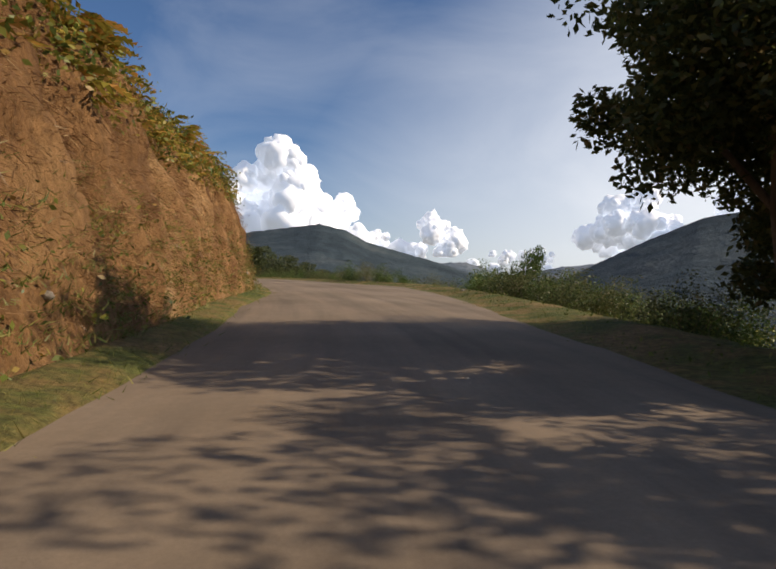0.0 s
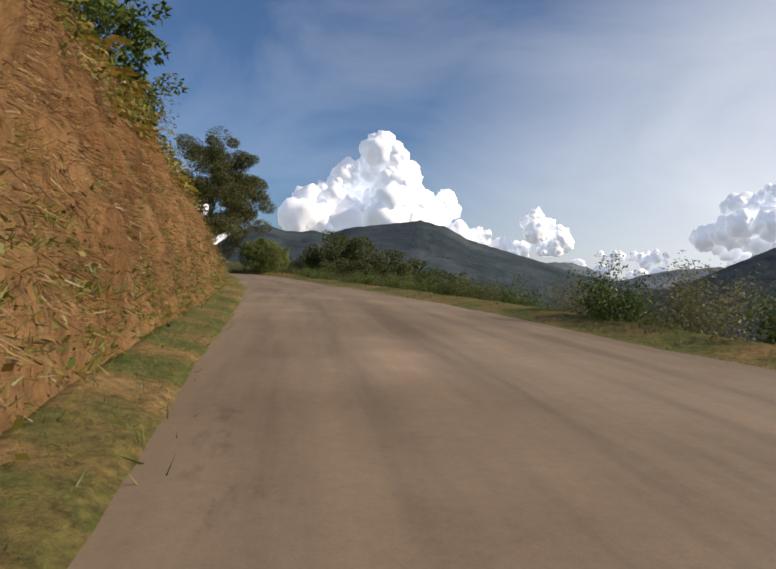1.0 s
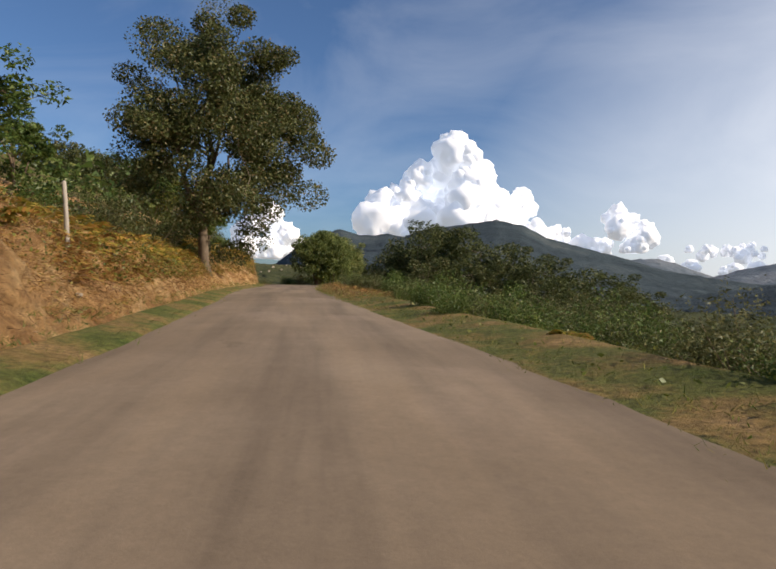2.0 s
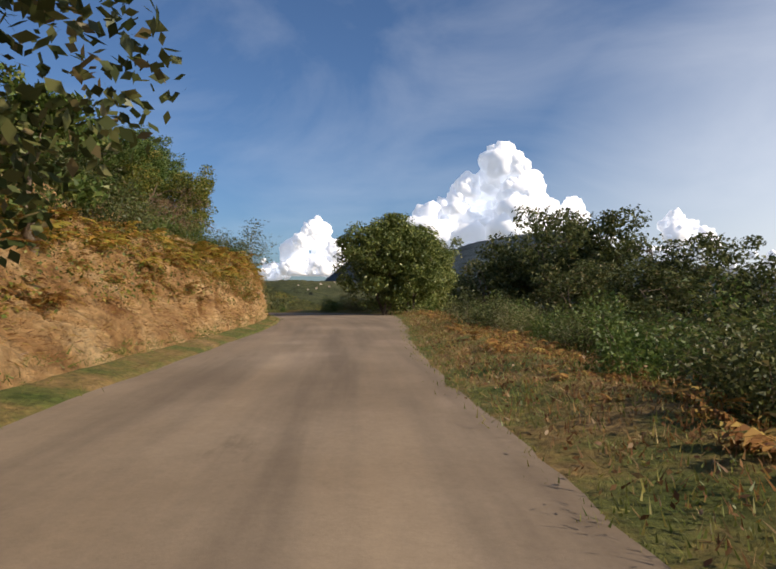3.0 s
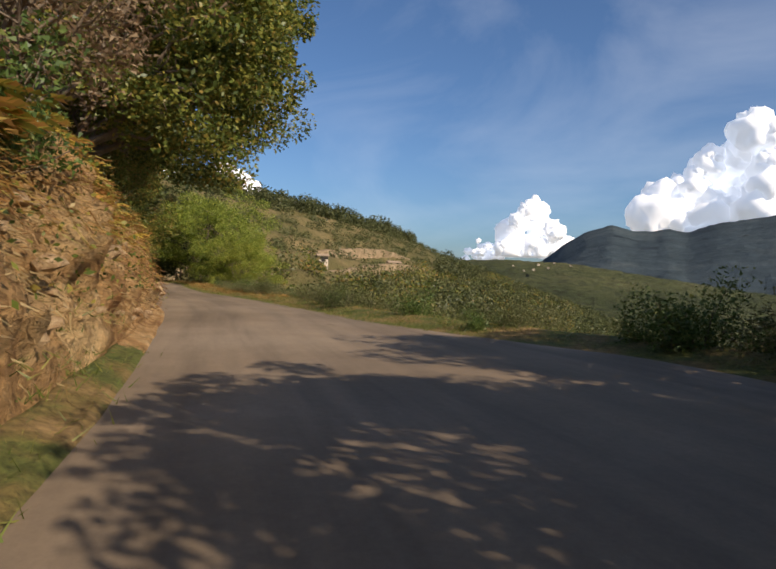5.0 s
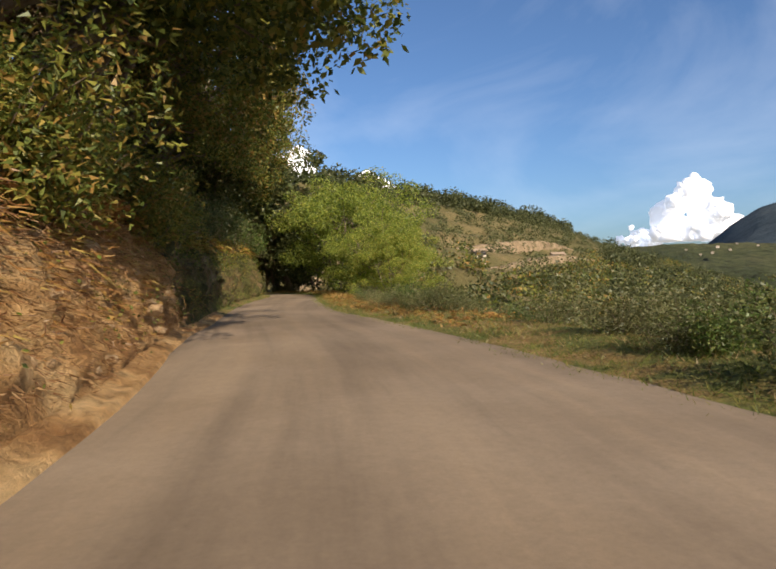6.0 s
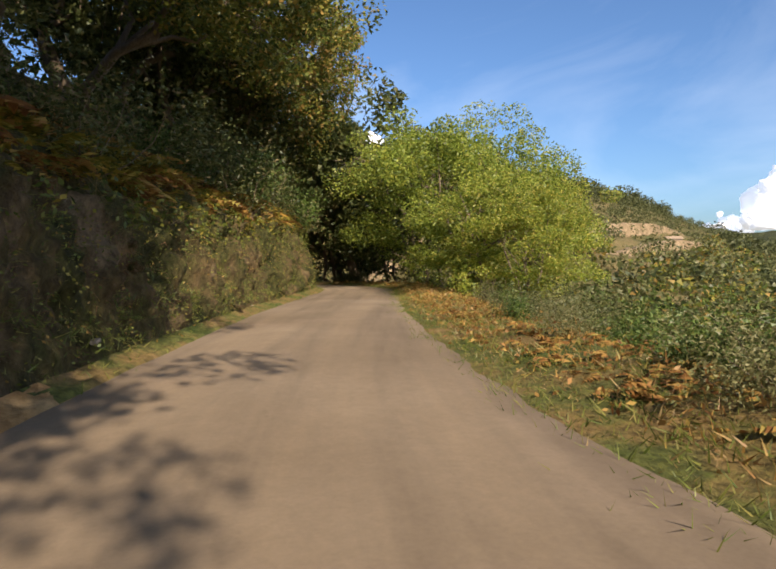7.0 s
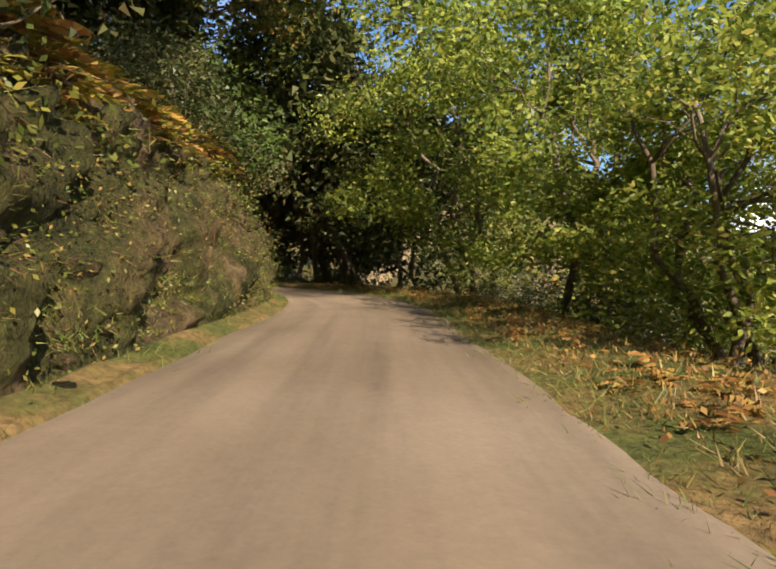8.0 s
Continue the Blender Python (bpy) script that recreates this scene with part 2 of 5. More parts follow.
L_FERN = foliage("yellowing_fern_fronds", [(0.0, (0.162, 0.162, 0.027)), (0.4, (0.297, 0.257, 0.041)), (0.75, (0.446, 0.338, 0.061)), (1.0, (0.513, 0.270, 0.068))])
L_DRY = foliage("dry_grass", [(0.0, (0.20, 0.13, 0.05)), (0.5, (0.36, 0.25, 0.11)), (1.0, (0.5, 0.38, 0.19))])
L_GRASS = foliage("green_grass", [(0.0, (0.081, 0.115, 0.020)), (0.5, (0.162, 0.196, 0.041)), (1.0, (0.324, 0.284, 0.081))])
L_BANK = foliage("brown_bank_grass", [(0.0, (0.10, 0.045, 0.02)), (0.4, (0.21, 0.105, 0.045)), (0.8, (0.33, 0.19, 0.085)), (1.0, (0.44, 0.30, 0.14))])
L_MIXED = foliage("mixed_green_and_yellow_leaves", [(0.0, (0.06, 0.085, 0.018)), (0.4, (0.13, 0.165, 0.03)), (0.75, (0.26, 0.25, 0.045)), (1.0, (0.36, 0.22, 0.06))])
L_TWIG = foliage("brown_dead_leaves", [(0.0, (0.10, 0.06, 0.03)), (0.5, (0.22, 0.14, 0.075)), (1.0, (0.34, 0.25, 0.15))])
M_CLOUD = bpy.data.materials.new("cloud")
M_CLOUD.use_nodes = True
M_CLOUD.node_tree.nodes["Principled BSDF"].inputs["Base Color"].default_value = (0.93, 0.93, 0.94, 1)
M_CLOUD.node_tree.nodes["Principled BSDF"].inputs["Roughness"].default_value = 1.0
M_CLOUD.node_tree.nodes["Principled BSDF"].inputs["Specular IOR Level"].default_value = 0.0
# a faint added emission lifts the billows' shaded sides
M_CLOUD.node_tree.nodes["Principled BSDF"].inputs["Emission Color"].default_value = (0.86, 0.9, 1.0, 1)
M_CLOUD.node_tree.nodes["Principled BSDF"].inputs["Emission Strength"].default_value = 0.3


# ---- mesh helpers ----
def mesh_np(name, verts, faces, material, smooth=True):
    """A mesh from arrays: verts (n, 3), faces (m, 3 or 4)."""
    verts, faces = np.asarray(verts, np.float32), np.asarray(faces, np.int32)
    me = bpy.data.meshes.new(name)
    k = faces.shape[1]
    me.vertices.add(len(verts))
    me.vertices.foreach_set("co", verts.ravel())
    me.loops.add(faces.size)
    me.loops.foreach_set("vertex_index", faces.ravel())
    me.polygons.add(len(faces))
    me.polygons.foreach_set("loop_start", np.arange(0, faces.size, k, dtype=np.int32))
    me.polygons.foreach_set("use_smooth", np.full(len(faces), smooth))
    me.update(calc_edges=True)
    me.materials.append(material)
    return me


def grid_faces(n, m):
    """Quads of a grid with n rows of m vertices."""
    a = (np.arange(n - 1)[:, None] * m + np.arange(m - 1)).ravel()
    return np.stack([a, a + 1, a + m + 1, a + m], 1)


def part(name, data, parent, label=""):
    ob = new(name, data)
    ob.parent = parent
    return tagged(ob, label) if label else ob


def lumpy(pts, scale, octaves=4, seed=0):
    """Fractal noise in -1..1 for an array of points, by summed turned sines."""
    rng = np.random.RandomState(seed)
    out, amp, total = np.zeros(len(pts)), 1.0, 0.0
    for o in range(octaves):
        f = 2 * math.pi / scale * 2**o
        acc = np.zeros(len(pts))
        for _ in range(5):
            d = rng.normal(size=3)
            d /= np.linalg.norm(d)
            acc += np.sin(pts @ (d * f * rng.uniform(0.6, 1.4)) + rng.uniform(0, 6.28) + 1.3 * np.sin(pts @ (rng.normal(size=3) * f * 0.35)))
        out += amp * acc / 3.2
        total += amp
        amp *= 0.52
    return out / total


# ---- the lie of the land ----
# the road's line, a point every 7 m
LINE_X = [1.8, 1.7, 1.4, 1.0, 0.7, 0.3, -0.0, -0.5, -1.2, -2.4, -4.1, -6.1, -8.1, -10.2, -12.4, -14.5, -16.8, -19.4, -22.1, -25.0, -27.9, -30.9, -33.8, -36.6, -39.6, -42.7, -46.4, -51.0, -56.6, -62.4, -68.1, -74.1, -80.5, -86.8, -92.9, -98.9, -104.9, -111.0, -117.8, -124.7, -130.7, -135.0, -138.2, -140.8, -143.4, -145.9]
LINE_Y = [-36.5, -33.6, -28.0, -21.0, -14.0, -7.0, -0.0, 7.0, 13.9, 20.8, 27.6, 34.3, 41.0, 47.7, 54.4, 61.0, 67.6, 74.1, 80.6, 86.9, 93.3, 99.7, 106.0, 112.4, 118.8, 125.0, 130.9, 136.0, 140.1, 144.0, 148.0, 151.4, 154.3, 157.2, 160.6, 164.2, 167.9, 171.3, 173.0, 172.0, 168.4, 162.9, 156.7, 150.2, 143.7, 137.1]
_x, _y = np.array(LINE_X), np.array(LINE_Y)
_kk = np.linspace(0, len(_x) - 1, len(_x) * 14)


def _curve(v):
    m = np.gradient(v)
    i = np.clip(_kk.astype(int), 0, len(v) - 2)
    u = _kk - i
    return (2*u**3 - 3*u**2 + 1)*v[i] + (u**3 - 2*u**2 + u)*m[i] + (3*u**2 - 2*u**3)*v[i + 1] + (u**3 - u**2)*m[i + 1]


CX, CY = _curve(_x), _curve(_y)
CS = np.r_[0, np.cumsum(np.hypot(np.diff(CX), np.diff(CY)))]
CS -= np.interp(6.0, _kk, CS)
_tx, _ty = np.gradient(CX, CS), np.gradient(CY, CS)
_n = np.hypot(_tx, _ty)
_tx, _ty = _tx / _n, _ty / _n


def table(*pairs):
    return [p[0] for p in pairs], [p[1] for p in pairs]


ROAD_Z = table((-40, -0.9), (0, 0.0), (18, 0.66), (37, 1.34), (63, 2.0), (102, 2.84), (120, 2.95), (140, 3.12), (162, 2.97), (200, 2.85), (290, 2.6))
EDGE_L = table((-40, -2.6), (0, -2.3), (18, -2.5), (23, -1.9), (27, -1.25), (37, -0.9), (45, -1.4), (57, -1.8), (66, -2.35), (75, -2.9), (95, -3.0), (117, -3.6), (124, -3.3), (128, -3.05),
               (132, -2.8), (136, -2.55), (140, -2.2), (144, -1.8), (148, -1.5), (152, -1.4), (160, -1.5), (164, -1.7), (168, -1.95), (172, -2.2), (176, -2.5), (180, -2.45), (184, -2.1), (188, -2.0), (192, -2.1), (200, -2.4), (210, -2.5), (216, -2.3), (222, -1.7), (228, -1.2), (290, -1.2))
EDGE_R = table((-40, 2.5), (0, 3.6), (14, 4.2), (20, 5.2), (30, 7.1), (36, 7.9), (41, 8.0), (47, 6.6), (52, 6.3), (58, 5.8), (65, 4.6), (70, 4.0), (78, 3.0), (89, 2.2), (100, 1.5), (115, 1.4), (119, 1.4), (124, 1.65), (128, 2.05),
               (132, 2.6), (136, 3.2), (140, 4.1), (143, 5.3), (146, 6.6), (150, 7.6), (156, 7.4), (161, 5.5), (166, 3.85), (168, 3.55), (172, 3.25), (176, 3.0), (180, 2.85), (184, 2.65), (188, 2.35), (192, 2.1), (196, 1.93), (204, 1.65), (212, 1.4), (220, 1.5), (290, 1.8))
BANK_H = table((-40, 5.5), (0, 5.2), (20, 5.0), (40, 5.6), (55, 5.2), (65, 4.2), (75, 2.9), (85, 2.0), (100, 1.7), (110, 2.1), (118, 2.8), (127, 2.8), (137, 2.4), (146, 3.0),
               (156, 2.8), (163, 2.3), (178, 2.2), (186, 2.8), (196, 2.8), (205, 3.1), (215, 3.6), (290, 4.0))


FOOT = table((-40, 1.0), (0, 0.9), (30, 0.7), (60, 0.9), (100, 0.9), (125, 0.7), (138, 0.55), (150, 0.45), (165, 0.25), (180, 0.3), (200, 0.4), (290, 0.5))
RUN = table((-40, 0.28), (20, 0.3), (45, 0.36), (60, 0.45), (75, 0.6), (90, 0.95), (105, 1.2), (122, 1.1), (130, 0.8), (138, 0.45), (146, 0.3), (165, 0.3), (178, 0.4), (200, 0.35), (290, 0.4))
BACK = table((-40, 0.3), (165, 0.3), (185, 0.7), (290, 0.7))
FALL = table((-40, 0.3), (0, 0.3), (25, 0.2), (60, 0.2), (75, 0.4), (95, 0.35), (110, 0.2), (150, 0.16), (170, 0.3), (185, 0.4), (290, 0.3))
WIDE = table((-40, 12), (0, 12), (60, 14), (80, 8), (100, 14), (115, 40), (155, 44), (170, 20), (290, 20))


def at(tab, s):
    return np.interp(s, tab[0], tab[1])


def near_line(x, y):
    """For arrays of places: metres along the road's line, metres to its right, and the line's index."""
    x, y = np.atleast_1d(np.asarray(x, float)), np.atleast_1d(np.asarray(y, float))
    best = np.empty(len(x), int)
    for k in range(0, len(x), 4000):
        d = (x[k:k + 4000, None] - CX) ** 2 + (y[k:k + 4000, None] - CY) ** 2
        best[k:k + 4000] = d.argmin(1)
    ox, oy = x - CX[best], y - CY[best]
    along = np.clip(ox * _tx[best] + oy * _ty[best], -3, 3)
    side = ox * _ty[best] - oy * _tx[best]
    return CS[best] + along, np.sign(side) * np.hypot(ox, oy), best


def on_line(s, lat):
    """World x, y of a place by metres along and to the right of the road's line."""
    x, y, tx, ty = (np.interp(s, CS, v) for v in (CX, CY, _tx, _ty))
    n = np.hypot(tx, ty)
    return x + lat * ty / n, y - lat * tx / n


def hill(x, y):
    """The terraced hill across the valley."""
    n = -(x + 144.5) * 0.93 - (y - 228) * 0.36
    m = -(x + 144.5) * 0.36 + (y - 228) * 0.93
    step = 1.6 * np.sin(n * 0.55 + 0.05 * m)
    up = 5.5 + np.where(n > 0, np.minimum(n, 42 + 4 * np.clip(m / 80, 0, 1)) * 0.44 + 0.03 * np.maximum(n - 48, 0), n * 0.33) + step * (n > -12)
    fall = np.clip((m - 225) / 90, 0, 1)
    return up * (1 - fall) + fall * -25


def rise(s, lat):
    """Height over the road of the cutting and its slope, or of the fall to the valley."""
    l, r, h = at(EDGE_L, s), at(EDGE_R, s), at(BANK_H, s)
    h = h + 0.26 * np.sin(0.61 * s) + 0.18 * np.sin(1.37 * s + 1)
    foot = at(FOOT, s)
    d = l - foot - lat  # metres behind the bank's foot
    run = h * at(RUN, s)
    u = np.clip(d / run, 0, 1)
    left = 0.12 * np.clip((l - lat) / foot, 0, 1) + h * (u ** 0.85) + np.clip(d - run, 0, 6) * at(BACK, s) + np.clip(d - run - 6, 0, 45) * 0.42
    w = lat - r
    right = 0.06 * np.clip(w, 0, 1) + 0.12 * np.clip(w - 0.6, 0, 1) - np.clip(w - 2.0, 0, at(WIDE, s)) * at(FALL, s) - np.clip(w - 2.0 - at(WIDE, s), 0, 60) * 0.5 - np.clip(w - 80, 0, 400) * 0.05
    return np.where(lat < l, left, np.where(lat > r, right, 0.0))


def bank_top(s):
    """Metres to the right of the line's place at which the cutting's face ends."""
    return at(EDGE_L, s) - at(FOOT, s) - at(BANK_H, s) * at(RUN, s)


def land(x, y):
    """Height of the land at places."""
    x, y = np.atleast_1d(np.asarray(x, float)), np.atleast_1d(np.asarray(y, float))
    s, lat, _ = near_line(x, y)
    z = at(ROAD_Z, s) + rise(s, lat)
    h = hill(x, y)
    far = np.clip((np.abs(lat) - 12) / 20, 0, 1)
    right = np.where(lat > 0, np.maximum(z, h * far + z * (1 - far)), z)
    out = np.hypot(x + 60, y - 90)
    away = np.clip((out - 350) / 500, 0, 1)
    return right * (1 - away) - 45 * away


def ground_z(x, y):
    return float(land(x, y)[0])


def spread(c, lo, hi, fine, far, steps):
    """Grid lines: fine between lo and hi, and growing away from them to c - far and c + far."""
    mid = np.arange(lo, hi + fine, fine)
    g = np.geomspace(fine, 1.0 * far, steps)
    return np.r_[(lo - g)[::-1], mid, mid[-1] + g]


# the ground: one sheet to the horizon
gx, gy = spread(0, -215, 45, 1.6, 4000, 44), spread(0, -50, 300, 1.6, 4000, 44)
GX, GY = np.meshgrid(gx, gy)
fx, fy = GX.ravel(), GY.ravel()
fz = land(fx, fy)
fs, fl, _ = near_line(fx, fy)
fz += 0.5 * lumpy(np.stack([fx, fy, 0 * fx], 1), 14.0, 3, 3) * np.clip((np.abs(fl) - 10) / 8, 0, 1)
corridor = (fl < at(EDGE_R, fs) + 5.5) & (fl > at(EDGE_L, fs) - 13)
fz = np.where(corridor, np.minimum(fz, at(ROAD_Z, fs) + rise(fs, np.where(fl < 0, fl + 2.2, fl))) - 0.9, fz)
ground = new("ground", mesh_np("ground", np.stack([fx, fy, fz], 1), grid_faces(len(gy), len(gx)), M_GROUND))
tagged(ground, "dry scrubby hillside ground falling to a valley", "ground", kind="structure")

# the road
ss = np.arange(-38, 285, 0.5)
us = np.linspace(0, 1, 25)
S, U = np.meshgrid(ss, us, indexing="ij")
LAT = at(EDGE_L, S) - 0.35 + U * (at(EDGE_R, S) - at(EDGE_L, S) + 0.7)
edge_wave = 0.16 * lumpy(np.stack([S.ravel(), U.ravel() * 3, 0 * S.ravel()], 1), 3.0, 4, 5).reshape(S.shape) * (np.abs(U - 0.5) * 2) ** 6
rx, ry = on_line(S.ravel(), (LAT + edge_wave).ravel())
rz = at(ROAD_Z, S.ravel()) + 0.05 * (1 - (2 * U.ravel() - 1) ** 2) - 0.03 * (np.abs(U.ravel() - 0.5) > 0.49)
rz += 0.012 * lumpy(np.stack([rx, ry, 0 * rx], 1), 2.5, 3, 8)
road = new("road", mesh_np("road", np.stack([rx, ry, rz], 1), grid_faces(len(ss), len(us))[:, ::-1], M_ROAD))
uv = road.data.uv_layers.new(name="along")
idx = np.empty(len(road.data.loops), np.int32)
road.data.loops.foreach_get("vertex_index", idx)
uv.data.foreach_set("uv", np.stack([LAT.ravel()[idx], S.ravel()[idx]], 1).astype(np.float32).ravel())
tagged(road, "narrow brown-grey worn asphalt mountain road", "road", kind="structure")


BANKS = {}


def strip(name, s0, s1, lats, material, ds=0.3, rough=0.3, coarse=1.4, seed=1, label="", category="", lift=0.0, n=64):
    """A strip of land along the road, roughened square to its face. lats(s, u): metres to the right, u from 0 to 1."""
    s_ = np.arange(s0, s1 + ds, ds)
    u_ = np.linspace(0, 1, n)
    S, U = np.meshgrid(s_, u_, indexing="ij")
    LAT = lats(S, U)
    z = at(ROAD_Z, S) + rise(S, LAT) + lift * np.minimum(1, 6 * np.minimum(U, 1 - U))
    x, y = on_line(S.ravel(), LAT.ravel())
    V = np.stack([x.reshape(S.shape), y.reshape(S.shape), z], -1)
    nrm = np.cross(np.gradient(V, axis=0), np.gradient(V, axis=1))
    nrm /= np.linalg.norm(nrm, axis=-1, keepdims=True) + 1e-9
    nrm *= np.sign(nrm[..., 2:3] + 1e-9)
    steep = np.clip(1.25 - nrm[..., 2:3], 0.12, 1)
    p = V.reshape(-1, 3)
    d = lumpy(p * (1, 1, 0.7), coarse, 5, seed) + 0.7 * np.abs(lumpy(p * (1, 1, 0.6), coarse * 2.6, 3, seed + 9))
    fade = np.clip(U * 5 - 0.3, 0, 1)[..., None]
    V = V + nrm * steep * fade * (rough * d).reshape(S.shape)[..., None]
    BANKS[name] = S.ravel(), U.ravel(), V.reshape(-1, 3), nrm.reshape(-1, 3)
    ob = new(name, mesh_np(name, V.reshape(-1, 3), grid_faces(len(s_), n), material))
    return tagged(ob, label, category, kind="structure")


def left_lats(S, U):
    l, h = at(EDGE_L, S), at(BANK_H, S)
    # most of the rows on the steep face
    foot, top = 0.14, 0.72
    a = np.clip(U / foot, 0, 1) * (at(FOOT, S) + 0.2)
    b = np.clip((U - foot) / (top - foot), 0, 1) * (h * at(RUN, S) - 0.1)
    c = np.clip((U - top) / (1 - top), 0, 1) ** 1.5 * 11
    return l + 0.2 - a - b - c


def right_lats(S, U):
    return at(EDGE_R, S) - 0.2 + U ** 1.3 * 7.5


strip("cut_bank", -38, 78, left_lats, M_EARTH_RED, 0.25, 0.5, 1.9, 1, "steep red earth and rock road cutting with dry grass", "bank")
strip("cut_bank_low", 77.7, 182, left_lats, M_EARTH_TAN, 0.2, 0.5, 1.3, 2, "low tan earth bank with ferns and dry grass", "bank")
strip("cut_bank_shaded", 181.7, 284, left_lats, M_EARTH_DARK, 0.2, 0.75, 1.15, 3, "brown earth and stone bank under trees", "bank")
strip("verge", -38, 284, right_lats, M_VERGE, 0.5, 0.1, 0.9, 4, "grassy road verge with dry fern litter", "verge", n=40)
strip("verge_left", 156.8, 189, lambda S, U: at(EDGE_L, S) + 0.18 - U * (at(FOOT, S) + 0.15), M_EARTH_TAN, 0.4, 0.1, 0.8, 6, "brown earth and litter at the foot of the bank", "verge", 0.07, 24)
strip("verge_left", 188.8, 284, lambda S, U: at(EDGE_L, S) + 0.18 - U * (at(FOOT, S) + 0.15), M_VERGE, 0.4, 0.1, 0.8, 7, "mossy grass strip at the foot of the shaded bank", "verge", 0.07, 24)
strip("verge_left", -38, 157, lambda S, U: at(EDGE_L, S) + 0.18 - U * (at(FOOT, S) + 0.15), M_VERGE, 0.4, 0.1, 0.8, 5, "green grass strip at the foot of the bank", "verge", 0.07, 24)


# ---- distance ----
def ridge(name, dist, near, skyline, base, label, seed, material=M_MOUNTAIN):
    """A mountain: its skyline as (yaw, degrees up) seen from the road, at a distance, falling towards the road."""
    eye = np.array([-20.0, 60.0, 3.0])
    yaws = np.linspace(skyline[0][0], skyline[-1][0], 260)
    order = sorted(skyline)
    up = np.interp(yaws, [p[0] for p in order], [p[1] for p in order])
    v_ = np.linspace(0, 1, 46)
    Y, V = np.meshgrid(np.radians(yaws), v_, indexing="ij")
    top = np.tan(np.radians(up))[:, None] * dist
    D = dist - (dist - near) * V
    z = top * (1 - V) ** 1.15 + base * (1 - (1 - V) ** 1.15)
    P = np.stack([eye[0] - np.sin(Y) * D, eye[1] + np.cos(Y) * D, z + eye[2] * (1 - V)], -1)
    p = P.reshape(-1, 3)
    bump = (lumpy(p, dist * 0.16, 5, seed) * 0.035 * dist * np.clip(V * 4, 0.04, 1).ravel()).reshape(Y.shape)
    D2 = D + bump * 1.5
    P = np.stack([eye[0] - np.sin(Y) * D2, eye[1] + np.cos(Y) * D2, P[..., 2] + bump * 0.35], -1)
    P[..., 2] += (lumpy(P.reshape(-1, 3), dist * 0.012, 2, seed + 3) * dist * 0.0012).reshape(Y.shape)
    ob = new(name, mesh_np(name, P.reshape(-1, 3), grid_faces(260, 46), material))
    return tagged(ob, label, "mountain", kind="structure")


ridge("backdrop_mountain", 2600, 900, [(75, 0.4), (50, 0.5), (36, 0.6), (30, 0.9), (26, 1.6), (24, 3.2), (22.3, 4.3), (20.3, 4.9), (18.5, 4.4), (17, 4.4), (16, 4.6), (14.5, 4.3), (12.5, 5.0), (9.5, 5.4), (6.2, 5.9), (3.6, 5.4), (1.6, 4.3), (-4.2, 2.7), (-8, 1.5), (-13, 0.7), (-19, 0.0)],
      -45, "forested mountain ridge with blue-green haze in its colour", 11)
ridge("backdrop_mid_hills", 520, 170, [(60, 0.5), (45, 0.9), (38, 1.3), (33, 1.5), (28, 1.7), (23, 1.5), (16, 0.5), (8, -0.6), (0, -1.6), (-20, -2.0)],
      -45, "scrubby lower hills across the valley", 15, M_HILLS)
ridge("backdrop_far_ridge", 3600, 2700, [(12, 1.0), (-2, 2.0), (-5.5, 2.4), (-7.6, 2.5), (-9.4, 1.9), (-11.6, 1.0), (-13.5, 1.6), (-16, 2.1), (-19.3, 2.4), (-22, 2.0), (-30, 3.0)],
      -45, "far ridge at the valley's end, paled by painted haze", 12, M_FAR)
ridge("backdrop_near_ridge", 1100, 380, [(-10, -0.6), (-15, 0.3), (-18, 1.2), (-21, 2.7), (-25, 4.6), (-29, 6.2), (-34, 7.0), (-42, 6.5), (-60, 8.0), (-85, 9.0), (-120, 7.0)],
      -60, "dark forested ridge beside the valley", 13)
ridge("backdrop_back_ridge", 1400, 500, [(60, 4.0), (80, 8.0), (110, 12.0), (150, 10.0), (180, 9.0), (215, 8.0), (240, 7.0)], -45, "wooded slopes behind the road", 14)


